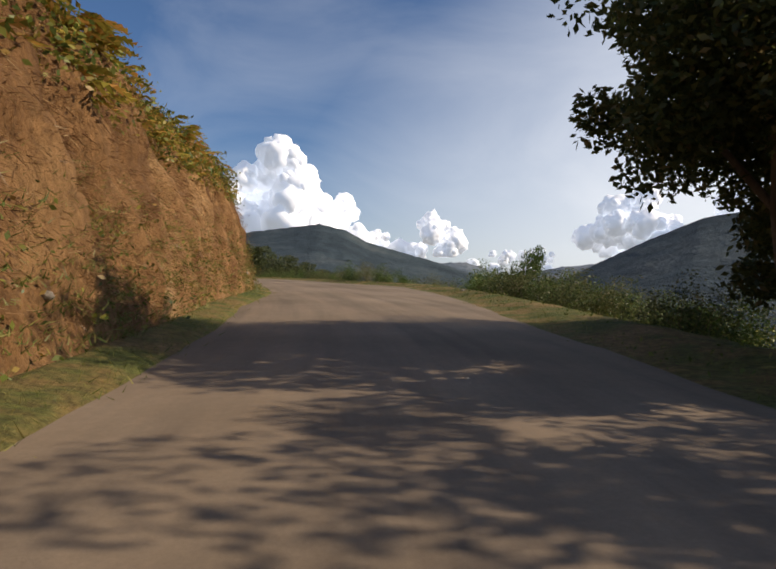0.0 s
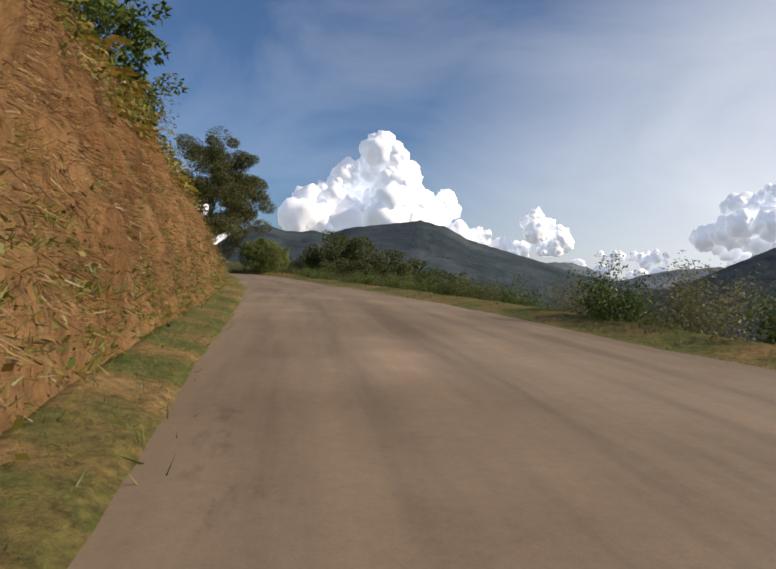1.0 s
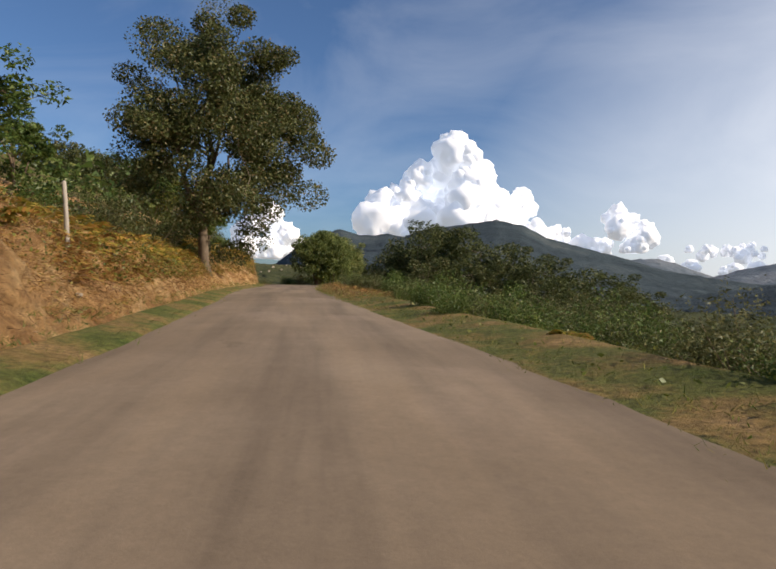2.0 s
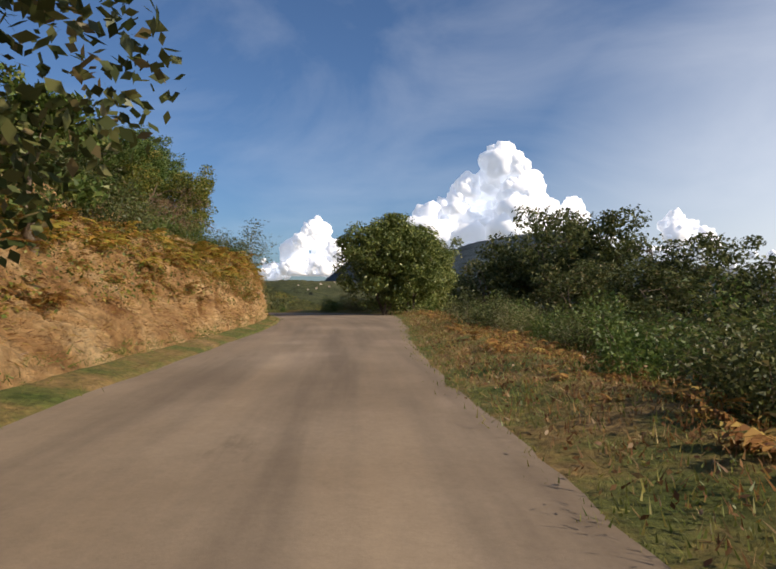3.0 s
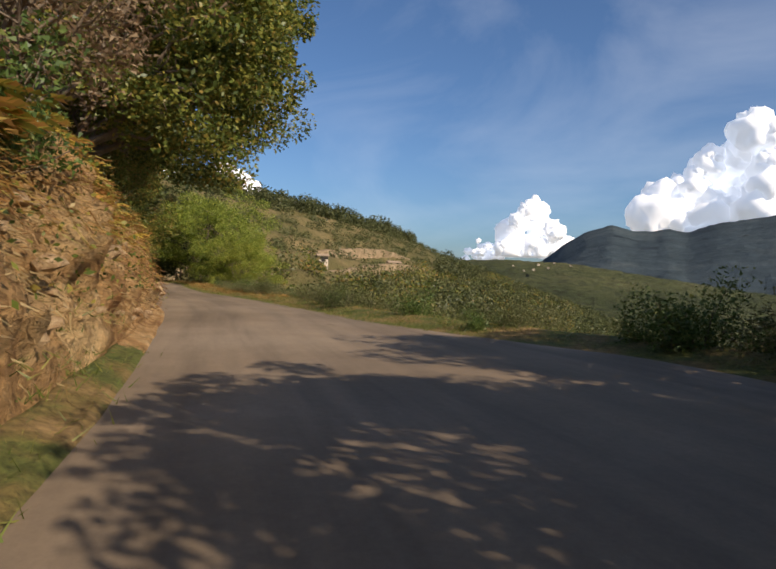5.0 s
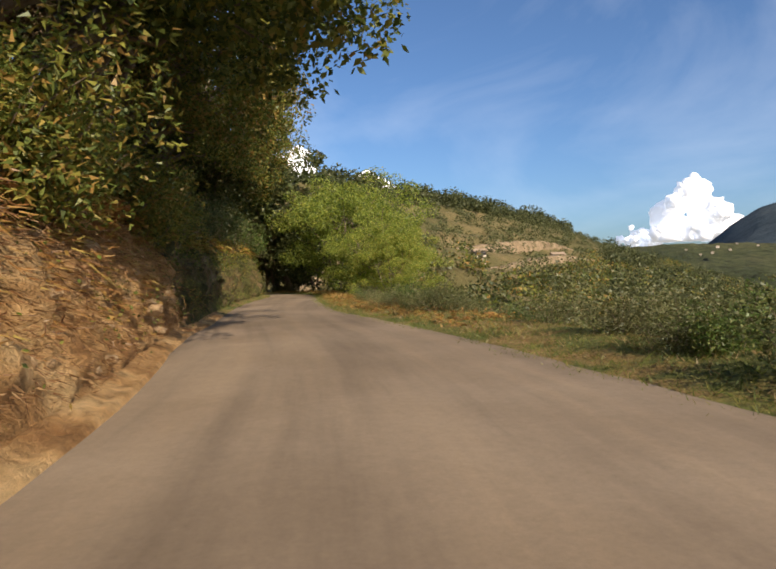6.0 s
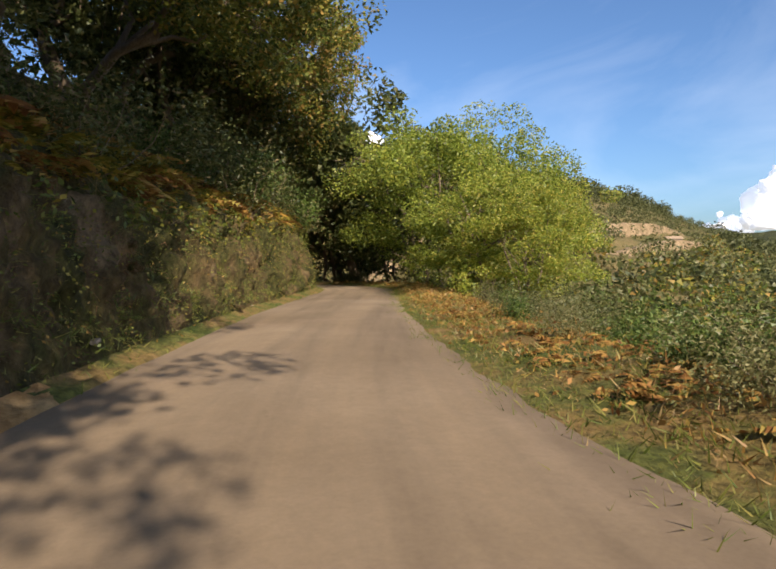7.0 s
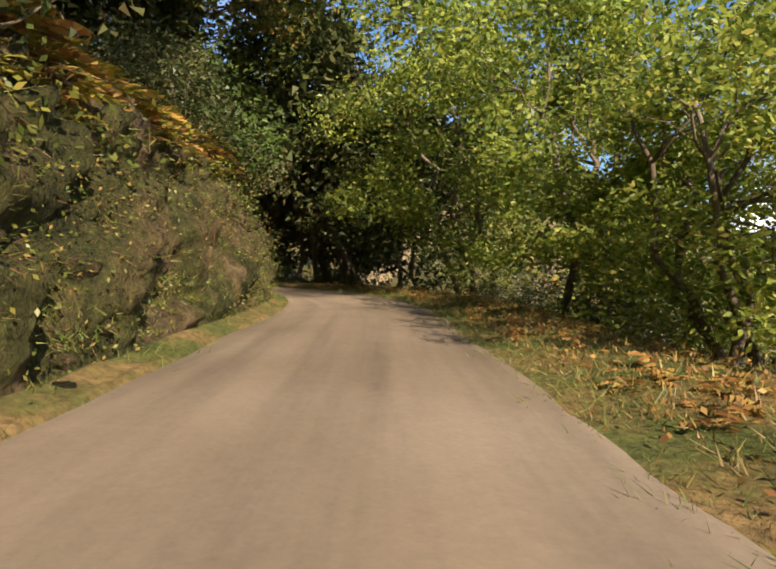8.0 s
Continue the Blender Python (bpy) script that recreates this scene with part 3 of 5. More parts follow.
def cloud(name, yaw, up, width, height, dist, lumps, seed, flat=0.0, label="white sunlit cumulus cloud with an added glow"):
    """A heap of billows: width and height in degrees as seen from the road."""
    rng = np.random.RandomState(seed)
    balls = []
    for sub in (3, 2):
        bm = bmesh.new()
        bmesh.ops.create_icosphere(bm, subdivisions=sub, radius=1.0)
        balls.append((np.array([v.co[:] for v in bm.verts]), np.array([[v.index for v in f.verts] for f in bm.faces])))
        bm.free()
    k = math.pi / 180 * dist
    W, H = width * k, height * k
    VV, FF, n = [], [], 0
    heap = []
    for i in range(lumps):
        h = rng.uniform(0, 1) ** 1.3
        reach = (1 - h) ** 0.75 * 0.36 + 0.04
        c = np.array([rng.uniform(-reach, reach) * W, rng.uniform(-0.25, 0.25) * W, h * H * 0.8])
        heap.append((c, H * rng.uniform(0.14, 0.25) * (1.2 - 0.55 * h)))
    for c, r in list(heap):
        for _ in range(5):
            d = rng.normal(size=3) * (1, 1, 0.8) + (0, 0, 0.3)
            d /= np.linalg.norm(d)
            heap.append((c + d * r * 0.85, r * rng.uniform(0.25, 0.5)))
    for i, (c, r) in enumerate(heap):
        base, tri = balls[0 if i < lumps else 1]
        p = base * r + c
        p = p + base * (lumpy(p, H * 0.12, 3, seed) * r * 0.32 + lumpy(p, r * 1.0, 2, seed + 1) * r * 0.22)[:, None]
        p[:, 2] = np.maximum(p[:, 2], -0.03 * H)
        VV.append(p)
        FF.append(tri + n)
        n += len(p)
    P = np.concatenate(VV)
    a, e = radians(yaw), radians(up)
    c = np.array([-20 - math.sin(a) * dist, 60 + math.cos(a) * dist, 4 + math.tan(e) * dist])
    X = np.stack([c[0] + P[:, 0] * math.cos(a) - P[:, 1] * math.sin(a), c[1] + P[:, 0] * math.sin(a) + P[:, 1] * math.cos(a), c[2] + P[:, 2]], 1)
    ob = new(name, mesh_np(name, X, np.concatenate(FF), M_CLOUD))
    return tagged(ob, label, "cloud", "clouds in the sky", kind="structure")


cloud("backdrop_cloud", 9.4, 3.6, 9.5, 11.0, 3900, 30, 21)
cloud("backdrop_cloud", 13.8, 3.4, 9.5, 9.2, 3950, 26, 31)
cloud("backdrop_cloud", 4.8, 3.4, 9.0, 6.2, 4000, 20, 22)
cloud("backdrop_cloud", -4.6, 3.0, 8.5, 4.4, 4000, 20, 23)
cloud("backdrop_cloud", -14.0, 2.4, 6.5, 1.6, 4100, 14, 24)
cloud("backdrop_cloud", -22.5, 3.2, 14.0, 6.2, 4200, 30, 25)
cloud("backdrop_cloud", -34.0, 5.2, 16.0, 6.5, 4250, 28, 32)
cloud("backdrop_cloud", -11.0, 1.2, 16.0, 3.0, 4300, 18, 34)
cloud("backdrop_cloud", -26.0, 1.4, 18.0, 4.0, 4350, 18, 35)
cloud("backdrop_cloud", 0.0, 3.0, 10.0, 2.6, 4100, 18, 33)
cloud("backdrop_cloud", 26.6, 2.2, 8.5, 5.2, 4000, 26, 26)
cloud("backdrop_cloud", 31.5, 1.6, 7.0, 2.2, 4000, 16, 27)
cloud("backdrop_cloud", 60.5, 5.5, 7.5, 6.4, 3900, 18, 28)
cloud("backdrop_cloud", 53.5, 5.0, 7.5, 5.0, 3900, 18, 29)
cloud("backdrop_cloud", -62.0, 4.0, 26.0, 9.0, 4300, 30, 30)


# ---- plants ----
def leaf_quads(rng, centres, length, width, droop=0.35, spread_=1.0, bent=True):
    """One leaf at each centre: bent, of four corners, or a plain one of three."""
    n = len(centres)
    d = rng.normal(size=(n, 3)) * (1, 1, 0.6) * spread_ - (0, 0, droop)
    d /= np.linalg.norm(d, axis=1, keepdims=True)
    side = np.cross(d, rng.normal(size=(n, 3)))
    side /= np.linalg.norm(side, axis=1, keepdims=True) + 1e-9
    L = (length * rng.uniform(0.65, 1.35, n))[:, None]
    w = L * width * 0.5
    nrm = np.cross(d, side)
    if not bent:
        V = np.stack([centres + side * w, centres - side * w, centres + d * L], 1).reshape(-1, 3)
        return V, np.arange(3 * n).reshape(n, 3)
    a = centres
    b = centres + d * L * 0.45 + side * w - nrm * L * 0.06
    c = centres + d * L - nrm * L * 0.12
    e = centres + d * L * 0.45 - side * w - nrm * L * 0.06
    V = np.stack([a, b, c, e], 1).reshape(-1, 3)
    return V, np.arange(4 * n).reshape(n, 4)


def tubes(paths, sides=7):
    """Tapered round limbs: each a list of (place, radius)."""
    VV, FF, n = [], [], 0
    for path in paths:
        p = np.array([q[0] for q in path], float)
        r = np.array([q[1] for q in path], float)
        t = np.gradient(p, axis=0)
        t /= np.linalg.norm(t, axis=1, keepdims=True) + 1e-9
        ref = np.array([0.31, 0.94, 0.12])
        u = np.cross(t, ref)
        u /= np.linalg.norm(u, axis=1, keepdims=True) + 1e-9
        v = np.cross(t, u)
        ang = np.linspace(0, 2 * math.pi, sides, endpoint=False)
        ring = p[:, None] + r[:, None, None] * (np.cos(ang)[None, :, None] * u[:, None] + np.sin(ang)[None, :, None] * v[:, None])
        m = len(p)
        i = (np.arange(m - 1)[:, None] * sides + np.arange(sides)).ravel()
        j = (np.arange(m - 1)[:, None] * sides + (np.arange(sides) + 1) % sides).ravel()
        VV.append(ring.reshape(-1, 3))
        FF.append(np.stack([i, j, j + sides, i + sides], 1) + n)
        n += m * sides
    return np.concatenate(VV), np.concatenate(FF)


def bend(rng, a, b, r0, r1, n=6, wob=0.08, sag=0.0):
    a, b = np.array(a, float), np.array(b, float)
    L = np.linalg.norm(b - a)
    out = []
    off = np.zeros(3)
    for k in range(n):
        u = k / (n - 1)
        if 0 < k < n - 1:
            off = off * 0.5 + rng.normal(size=3) * L * wob
        out.append((a + (b - a) * u + off * (0 < k < n - 1) + np.array([0, 0, sag * L * math.sin(math.pi * u)]), r0 + (r1 - r0) * u))
    return out


def make_tree(seed, height, radius, low, leaves, leaf, width, foliage_mat, label, clumps=70, stems=1, lean=(0, 0), fill=0.75, limbs=9, category="tree", uneven=0.21, clump=0.26, bent=True):
    """A tree at the origin: tapered trunk and limbs, and a crown of leaves in clumps with gaps between them."""
    rng = np.random.RandomState(seed)
    root = new("tree")
    tagged(root, label, category)
    mid = np.array([lean[0], lean[1], low + (height - low) * 0.5])
    half = np.array([radius, radius, (height - low) * 0.5])
    paths, tips, boughs = [], [], []
    r_trunk = 0.022 * height + 0.05
    for k in range(stems):
        foot = np.array([rng.uniform(-0.25, 0.25), rng.uniform(-0.25, 0.25), -0.5]) * (stems > 1) + np.array([0, 0, -0.4])
        head = mid + np.array([rng.uniform(-0.5, 0.5) * radius * (stems > 1), rng.uniform(-0.5, 0.5) * radius * (stems > 1), half[2] * rng.uniform(0.35, 0.6)])
        main = bend(rng, foot, head, r_trunk / math.sqrt(stems), 0.03, 9, 0.035)
        main[0] = (main[0][0], main[0][1] * 1.5)
        paths.append(main)
        for _ in range(max(3, limbs // stems)):
            i = rng.randint(3, 8)
            d = rng.normal(size=3) * (1, 1, 0.5) + (0, 0, 0.25)
            d /= np.linalg.norm(d)
            end = mid + d * half * rng.uniform(0.55, 0.85)
            limb = bend(rng, main[i][0], end, main[i][1] * 0.6, 0.018, 6, 0.06, 0.06)
            bough = [limb]
            tips.append(end)
            for _ in range(2):
                e2 = end + rng.normal(size=3) * half * 0.22
                bough.append(bend(rng, limb[3][0], e2, limb[3][1] * 0.6, 0.01, 4, 0.06))
                tips.append(e2)
            boughs.append(bough)
    cl = list(tips)
    while len(cl) < clumps:
        d = rng.normal(size=3)
        d /= np.linalg.norm(d)
        k = rng.uniform(0.35, 1.0) ** fill
        bulge = 1 + uneven * math.sin(3.1 * d[0] + seed) + uneven * math.sin(4.3 * d[1] + 2.2 * d[2] + seed * 1.7)
        cl.append(mid + d * half * k * bulge)
    cl = np.array(cl)
    size = clump * radius * rng.uniform(0.6, 1.25, len(cl))
    which = rng.randint(0, len(cl), leaves)
    off = rng.normal(size=(leaves, 3))
    off *= (rng.uniform(0.25, 1, leaves) ** 0.5 / (np.linalg.norm(off, axis=1) + 1e-9))[:, None]
    pos = cl[which] + off * size[which][:, None] * (1, 1, 0.7)
    V, F = leaf_quads(rng, pos, leaf, width, bent=bent)
    part("crown", mesh_np("crown", V, F, foliage_mat, False), root)
    tv, tf = tubes(paths)
    trunk = part("trunk", mesh_np("trunk", tv, tf, M_BARK), root, "grey-brown bark trunk")
    for bough in boughs:
        part("limb", mesh_np("limb", *tubes(bough, 6), M_BARK), trunk)
    return root


def make_shrub(seed, height, radius, leaves, leaf, width, foliage_mat, label, droop=0.1, category="shrub", name="shrub"):
    """A bush from many thin stems, leafy down to the ground."""
    rng = np.random.RandomState(seed)
    root = new(name)
    tagged(root, label, category)
    cl, paths = [], []
    for _ in range(14):
        a = rng.uniform(0, 6.28)
        k = rng.uniform(0.1, 1) ** 0.6
        end = np.array([math.cos(a) * radius * k, math.sin(a) * radius * k, height * rng.uniform(0.25, 1.0) * (1.05 - 0.45 * k * k)])
        paths.append(bend(rng, (end[0] * 0.15, end[1] * 0.15, -0.25), end, 0.02, 0.006, 4, 0.05))
        for u in (0.45, 0.7, 0.9, 1.0):
            cl.append(end * (u, u, u) + rng.normal(size=3) * 0.08 * radius)
    cl = np.array(cl)
    which = rng.randint(0, len(cl), leaves)
    pos = cl[which] + np.clip(rng.normal(size=(leaves, 3)), -1.5, 1.5) * 0.12 * (radius + height * 0.4)
    pos[:, 2] = np.abs(pos[:, 2])
    V, F = leaf_quads(rng, pos, leaf, width, droop, bent=False)
    part("foliage", mesh_np("foliage", V, F, foliage_mat, False), root)
    tv, tf = tubes(paths, 4)
    part("wood", mesh_np("wood", tv, tf, M_BARK), root)
    return root


used = set()
HEAPED = collections.defaultdict(list)


def plant(proto, x, y, scale=1.0, turn=0.0, sink=0.0, group="", z=None, squash=1.0):
    """Sets a plant on the land; the first use moves the prototype itself."""
    m = pose(x, y, (ground_z(x, y) if z is None else z) - sink, 0, 0, turn)
    if proto.name in used and proto.name.startswith("shrub"):
        s_at, lat_at, _ = near_line(x, y)
        if lat_at[0] > at(EDGE_R, s_at[0]) + 4.2 or lat_at[0] < float(bank_top(s_at[0])) - 1.3:
            HEAPED[proto.name].append(m @ Matrix.Diagonal((scale, scale, scale * squash, 1.0)))
            return None
    if proto.name not in used:
        used.add(proto.name)
        ob = proto
        ob.matrix_basis = m
    else:
        proto_scale = proto.scale.copy()
        proto.scale = (1, 1, 1)
        ob = copy_thing(proto, m)
        proto.scale = proto_scale
    ob.scale = (scale, scale, scale * squash)
    return tagged(ob, group=group) if group else ob


def beside(proto, s, lat, scale=1.0, turn=0.0, sink=0.0, group="", squash=1.0):
    x, y = on_line(s, lat)
    return plant(proto, float(x), float(y), scale, turn, sink, group, None, squash)


# the trees that stand by themselves
T_OAK = make_tree(41, 15.2, 5.5, 1.6, 120000, 0.16, 0.6, L_DARK, "tall dark green oak with rusty patches on the bank", 170, limbs=14, lean=(1.0, 0.0), clump=0.24)
T_ROUND = make_tree(42, 5.9, 2.75, 0.3, 30000, 0.145, 0.6, L_BROAD, "dense rounded bright green tree beside the road", 150, stems=3, fill=0.5, uneven=0.07)
T_LIME = make_tree(43, 9.5, 4.6, 0.6, 30000, 0.155, 0.5, L_LIME, "sunlit yellow-green locust tree beside the road", 95, stems=4, limbs=14, fill=0.6, clump=0.21)
T_OVER = make_tree(44, 10.5, 4.6, 2.3, 20000, 0.19, 0.55, L_MIXED, "leaning broad tree overhanging the road from the bank", 85, lean=(4.9, 0.0), limbs=12, clump=0.22)
T_EDGE = make_tree(45, 7.4, 3.8, 2.5, 46000, 0.15, 0.5, L_DARK, "dark backlit tree overhanging the road", 140, limbs=14, clump=0.23)
T_VALLEY = make_tree(46, 9.5, 4.4, 0.8, 8000, 0.28, 0.6, L_DARK, "dark green tree on the valley side", 75, stems=2, fill=0.55, bent=False)
T_BANK = make_tree(47, 6.5, 2.6, 1.2, 4500, 0.27, 0.5, L_GREEN, "slender green tree on top of the bank", 50, fill=0.7, bent=False)
T_DEAD = make_tree(48, 8.5, 3.6, 1.5, 5200, 0.2, 0.4, L_TWIG, "half-bare tree with brown leaves and hanging twigs", 70, limbs=16, bent=False)
# T_BACK: dark leaf colour stands in for the shade on these trees
T_BACK = make_tree(50, 14.0, 5.6, 1.6, 9500, 0.4, 0.6, L_DARK, "tall tree rising behind the bank, leaf colour dark for shade", 90, limbs=10, bent=False)
SMALL = make_tree(49, 4.2, 2.2, 0.2, 11000, 0.1, 0.6, L_GREEN, "small open-crowned tree on the verge", 40, stems=2)
S_GREEN = make_shrub(51, 2.2, 1.6, 3400, 0.12, 0.55, L_GREEN, "bushy bright green roadside shrub")
S_DARK = make_shrub(52, 2.4, 1.9, 3400, 0.115, 0.5, L_DARK, "dark green evergreen maquis shrub")
S_HANG = make_shrub(58, 1.9, 1.5, 6500, 0.085, 0.42, L_MIXED, "leafy yellow-green bush hanging over the rock")
S_OLIVE = make_shrub(53, 2.4, 1.8, 3800, 0.11, 0.4, L_OLIVE, "grey-green dry hillside scrub bush")


def frond(rng, length, leaflets=15):
    """One arching fern frond from the origin: a bent stalk with pairs of tapering leaflets."""
    V, n = [], leaflets
    rise_, fall_ = rng.uniform(0.65, 1.05), rng.uniform(0.7, 1.2)
    for k in range(1, n + 1):
        u = k / n
        p = np.array([length * u * (1 - 0.12 * u), 0, length * (rise_ * u - fall_ * u * u)])
        w = length * 0.30 * math.sin(math.pi * min(1, u * 0.86 + 0.12)) * rng.uniform(0.8, 1.15)
        t = length * 0.05
        for sgn in (-1, 1):
            q = p + np.array([w * 0.35, sgn * w, -w * rng.uniform(0.1, 0.45)])
            V += [p + (-t, 0, 0), p + (t * 1.6, 0, 0.01), q]
    return np.array(V), np.arange(len(V)).reshape(-1, 3)


def make_fern(seed, length, count, material, label):
    """A bracken clump: separate fronds round one root."""
    r = np.random.RandomState(seed)
    root = new("fern")
    tagged(root, label, "fern")
    kinds = [mesh_np("frond", *frond(r, length * k), material, False) for k in (0.75, 0.95, 1.15)]
    for k in range(count):
        ob = part("frond", kinds[k % 3], root)
        ob.matrix_basis = pose(r.uniform(-0.1, 0.1), r.uniform(-0.1, 0.1), -0.03, r.uniform(-18, 18), r.uniform(-25, 15), k * 360 / count + r.uniform(-18, 18))
    return root


def fern_bed(name, where, length, material, label, seed, fronds=6):
    """A bed of bracken at places (x, y, z, size)."""
    r = np.random.RandomState(seed)
    kinds = [frond(r, length * k, 9)[0] for k in (0.7, 0.85, 1.0, 1.2)]
    sp = np.repeat(np.asarray(where), fronds, axis=0)
    VV = []
    for k, (x, y, z, q) in enumerate(sp):
        a, tip = r.uniform(0, 6.28), r.uniform(-0.4, 0.3)
        v = kinds[k % 4] * q
        v = np.stack([v[:, 0] * math.cos(tip) + v[:, 2] * math.sin(tip), v[:, 1], v[:, 2] * math.cos(tip) - v[:, 0] * math.sin(tip)], 1)
        VV.append(np.stack([x + v[:, 0] * math.cos(a) - v[:, 1] * math.sin(a), y + v[:, 0] * math.sin(a) + v[:, 1] * math.cos(a), z + v[:, 2]], 1))
    V = np.concatenate(VV)
    return tagged(new(name, mesh_np(name, V, np.arange(len(V)).reshape(-1, 3), material, False)), label, "bracken", kind="stuff")


S_FERN = make_fern(54, 0.95, 10, L_FERN, "yellowing bracken clump with drooping fronds")
S_RUST = make_fern(55, 0.9, 9, L_RUST, "rusty dead bracken clump by the road")
rng = random.Random(7)
GB, GV, GF = "trees on the bank", "trees on the valley side", "roadside shrubs"
plant(T_OAK, -38.2, 103.4, 1.0, 0, 0.6)
plant(T_BANK, -43.0, 111.2, 0.6, 40, 0.2, "trees on the bank")
plant(T_ROUND, -46.2, 139.6, 1.02, 40, group=GV, squash=1.1)
plant(T_ROUND, -44.9, 141.0, 0.95, 310, group=GV, squash=1.0)
plant(T_ROUND, -47.0, 146.4, 1.2, 260, group=GV)
plant(T_ROUND, -48.0, 153.4, 1.15, 120, group=GV)
for x, y, k in ((-124.5, 178.2, 1.15), (-128, 179, 0.95), (-134, 176, 1.05), (-139, 168, 1.0)):
    plant(T_BACK, x, y, k, 60 * k, 0.3, GV)
plant(T_EDGE, 6.3, 9.0, 1.0, 0, 0.55, GV)
plant(T_EDGE, 9.4, 10.6, 1.0, 140, 0.9, GV)
plant(T_EDGE, 9.6, 4.6, 1.0, 250, 0.8, GV)
plant(SMALL, 15.8, 73.2, 1.85, 0, 0.1, squash=(7.4 - ground_z(15.8, 73.2)) / (4.2 * 1.85))
plant(T_LIME, -102.5, 173.3, 0.86, 0, group=GV, squash=0.82)
plant(T_LIME, -108.5, 176.5, 1.12, 130, group=GV)
plant(T_LIME, -105.0, 177.5, 0.8, 220, group=GV, squash=0.85)
plant(T_LIME, -116.0, 179.5, 1.3, 80, group=GV)
plant(T_LIME, -98.9, 172.0, 0.58, 300, group=GV)
for s, lat, k, turn in ((169, -7.0, 0.95, 50), (173, -6.2, 1.0, 54), (177, -6.0, 1.0, 58), (181, -6.6, 1.0, 62), (186, -8.0, 0.95, 66), (192, -7.6, 0.9, 60), (197.5, -7.8, 0.95, 62), (203.5, -8.4, 0.95, 60), (211, -10.5, 1.0, 60), (218, -9.6, 1.0, 60), (226, -8.2, 1.05, 80), (233, -6.5, 1.05, 90), (241, -6.0, 1.0, 100)):
    beside(T_OVER, s, lat, k, turn, 0.3, GB)
plant(T_DEAD, -64.5, 140.6, 0.82, 0, 0.4, GB)
for s, lat, k in ((184, -8.5, 1.0), (191, -7.8, 1.1)):
    beside(T_DEAD, s, lat, k, rng.uniform(0, 360), 0.3, GB)
# leafy growth hanging over the rock's top
for k in range(22):
    s = rng.uniform(170, 187)
    beside(S_HANG, s, float(bank_top(s)) - rng.uniform(0.0, 1.25), rng.uniform(0.75, 1.3), rng.uniform(0, 360), 0.25, "growth on the bank top")
for s, lat, k in ((183, -11, 0.95), (179, -12.5, 1.0), (190, -10.5, 0.9), (187, -13, 0.9), (196, -14, 1.0), (213, -9, 0.9), (221, -8.5, 1.0), (229, -8, 1.0), (238, -7.5, 0.9), (216, -15, 1.1), (224, -6.0, 0.95), (209, -12, 1.0), (171, -13, 0.9), (177, -14, 1.0)):
    beside(T_BACK, s, lat, k * 0.85, rng.uniform(0, 360), 0.3, GB)
for s, lat, k in ((226, 6, 0.9), (230, 5, 1.1), (236, 4.5, 1.2), (243, 4, 1.2), (234, 7, 1.0), (243, 7, 1.0), (252, 8, 1.0), (240, 13, 1.1)):
    beside(T_VALLEY, s, lat, k, rng.uniform(0, 360), 0.3, GV)
# a tall one leaning right over the road
T_ARCH = make_tree(57, 14.5, 4.6, 7.5, 20000, 0.23, 0.55, L_GREEN, "tall tree leaning from the bank and arching over the road", 110, stems=2, lean=(7.0, 0.0), limbs=12, clump=0.22)
for s, lat, k, turn in ((174.5, -9.3, 0.78, 34), (179, -6.8, 0.85, 32), (183.5, -6.0, 1.0, 28), (188, -6.4, 1.0, 26), (193, -8.5, 1.0, 24), (199, -9.5, 1.0, 24)):
    beside(T_ARCH, s, lat, k, turn, 0.3, GB)
# bank tops
for s, lat, k in ((58, -9, 0.9), (63, -8.5, 1.1), (68, -9, 1.0), (74, -10, 1.0), (119, -12.5, 0.3), (121, -9.5, 0.24), (126.5, -7.4, 0.3), (96, -11, 0.8), (102, -12, 0.7)):
    beside(T_BANK, s, lat, k, rng.uniform(0, 360), 0.2, GB)
# valley side
for x, y, k, top in ((-38, 168, 1.5, 13.6), (-37, 160, 1.25, 12.4), (-31.5, 160, 1.3, 11.6), (-26, 157, 1.15, 9.4), (-21, 152, 1.1, 7.6), (-43, 162, 1.0, 9.5), (-15, 145, 1.1, 5.6), (-29, 150, 1.0, 6.6),
                     (-35, 152, 0.9, 7.2), (-20, 142, 0.95, 4.6), (-47, 170, 1.0, 8.5), (-13, 132, 0.9, 3.6)):
    plant(T_VALLEY, x, y, k, rng.uniform(0, 360), 0.5, GV, squash=(top + 0.5 - ground_z(x, y)) / (9.5 * k))
# shrubs along the valley side
for k in range(100):
    s = rng.uniform(0, 232)
    if 136 < s < 168:
        continue
    w = rng.uniform(2.6, 16) if s < 105 or s > 145 else rng.uniform(4.5, 22)
    lat = float(at(EDGE_R, s)) + w
    proto = rng.choice([S_GREEN, S_DARK, S_DARK, S_OLIVE] if s < 150 else [S_OLIVE, S_OLIVE, S_GREEN])
    big = 0.42 + 0.055 * w if s < 58 else 0.28 + 0.05 * w if s < 105 else (0.42 + 0.05 * w if s < 145 else 0.28 + 0.03 * w)
    beside(proto, s, lat, big * rng.uniform(0.8, 1.25), rng.uniform(0, 360), 0.2, GF)
# tall bushes below the wide part of the road
for k in range(9):
    s = rng.uniform(18, 31)
    beside(rng.choice([S_GREEN, S_DARK, S_GREEN]), s, float(at(EDGE_R, s)) + rng.uniform(3.0, 6.0), rng.uniform(0.6, 0.85), rng.uniform(0, 360), 0.15, GF)
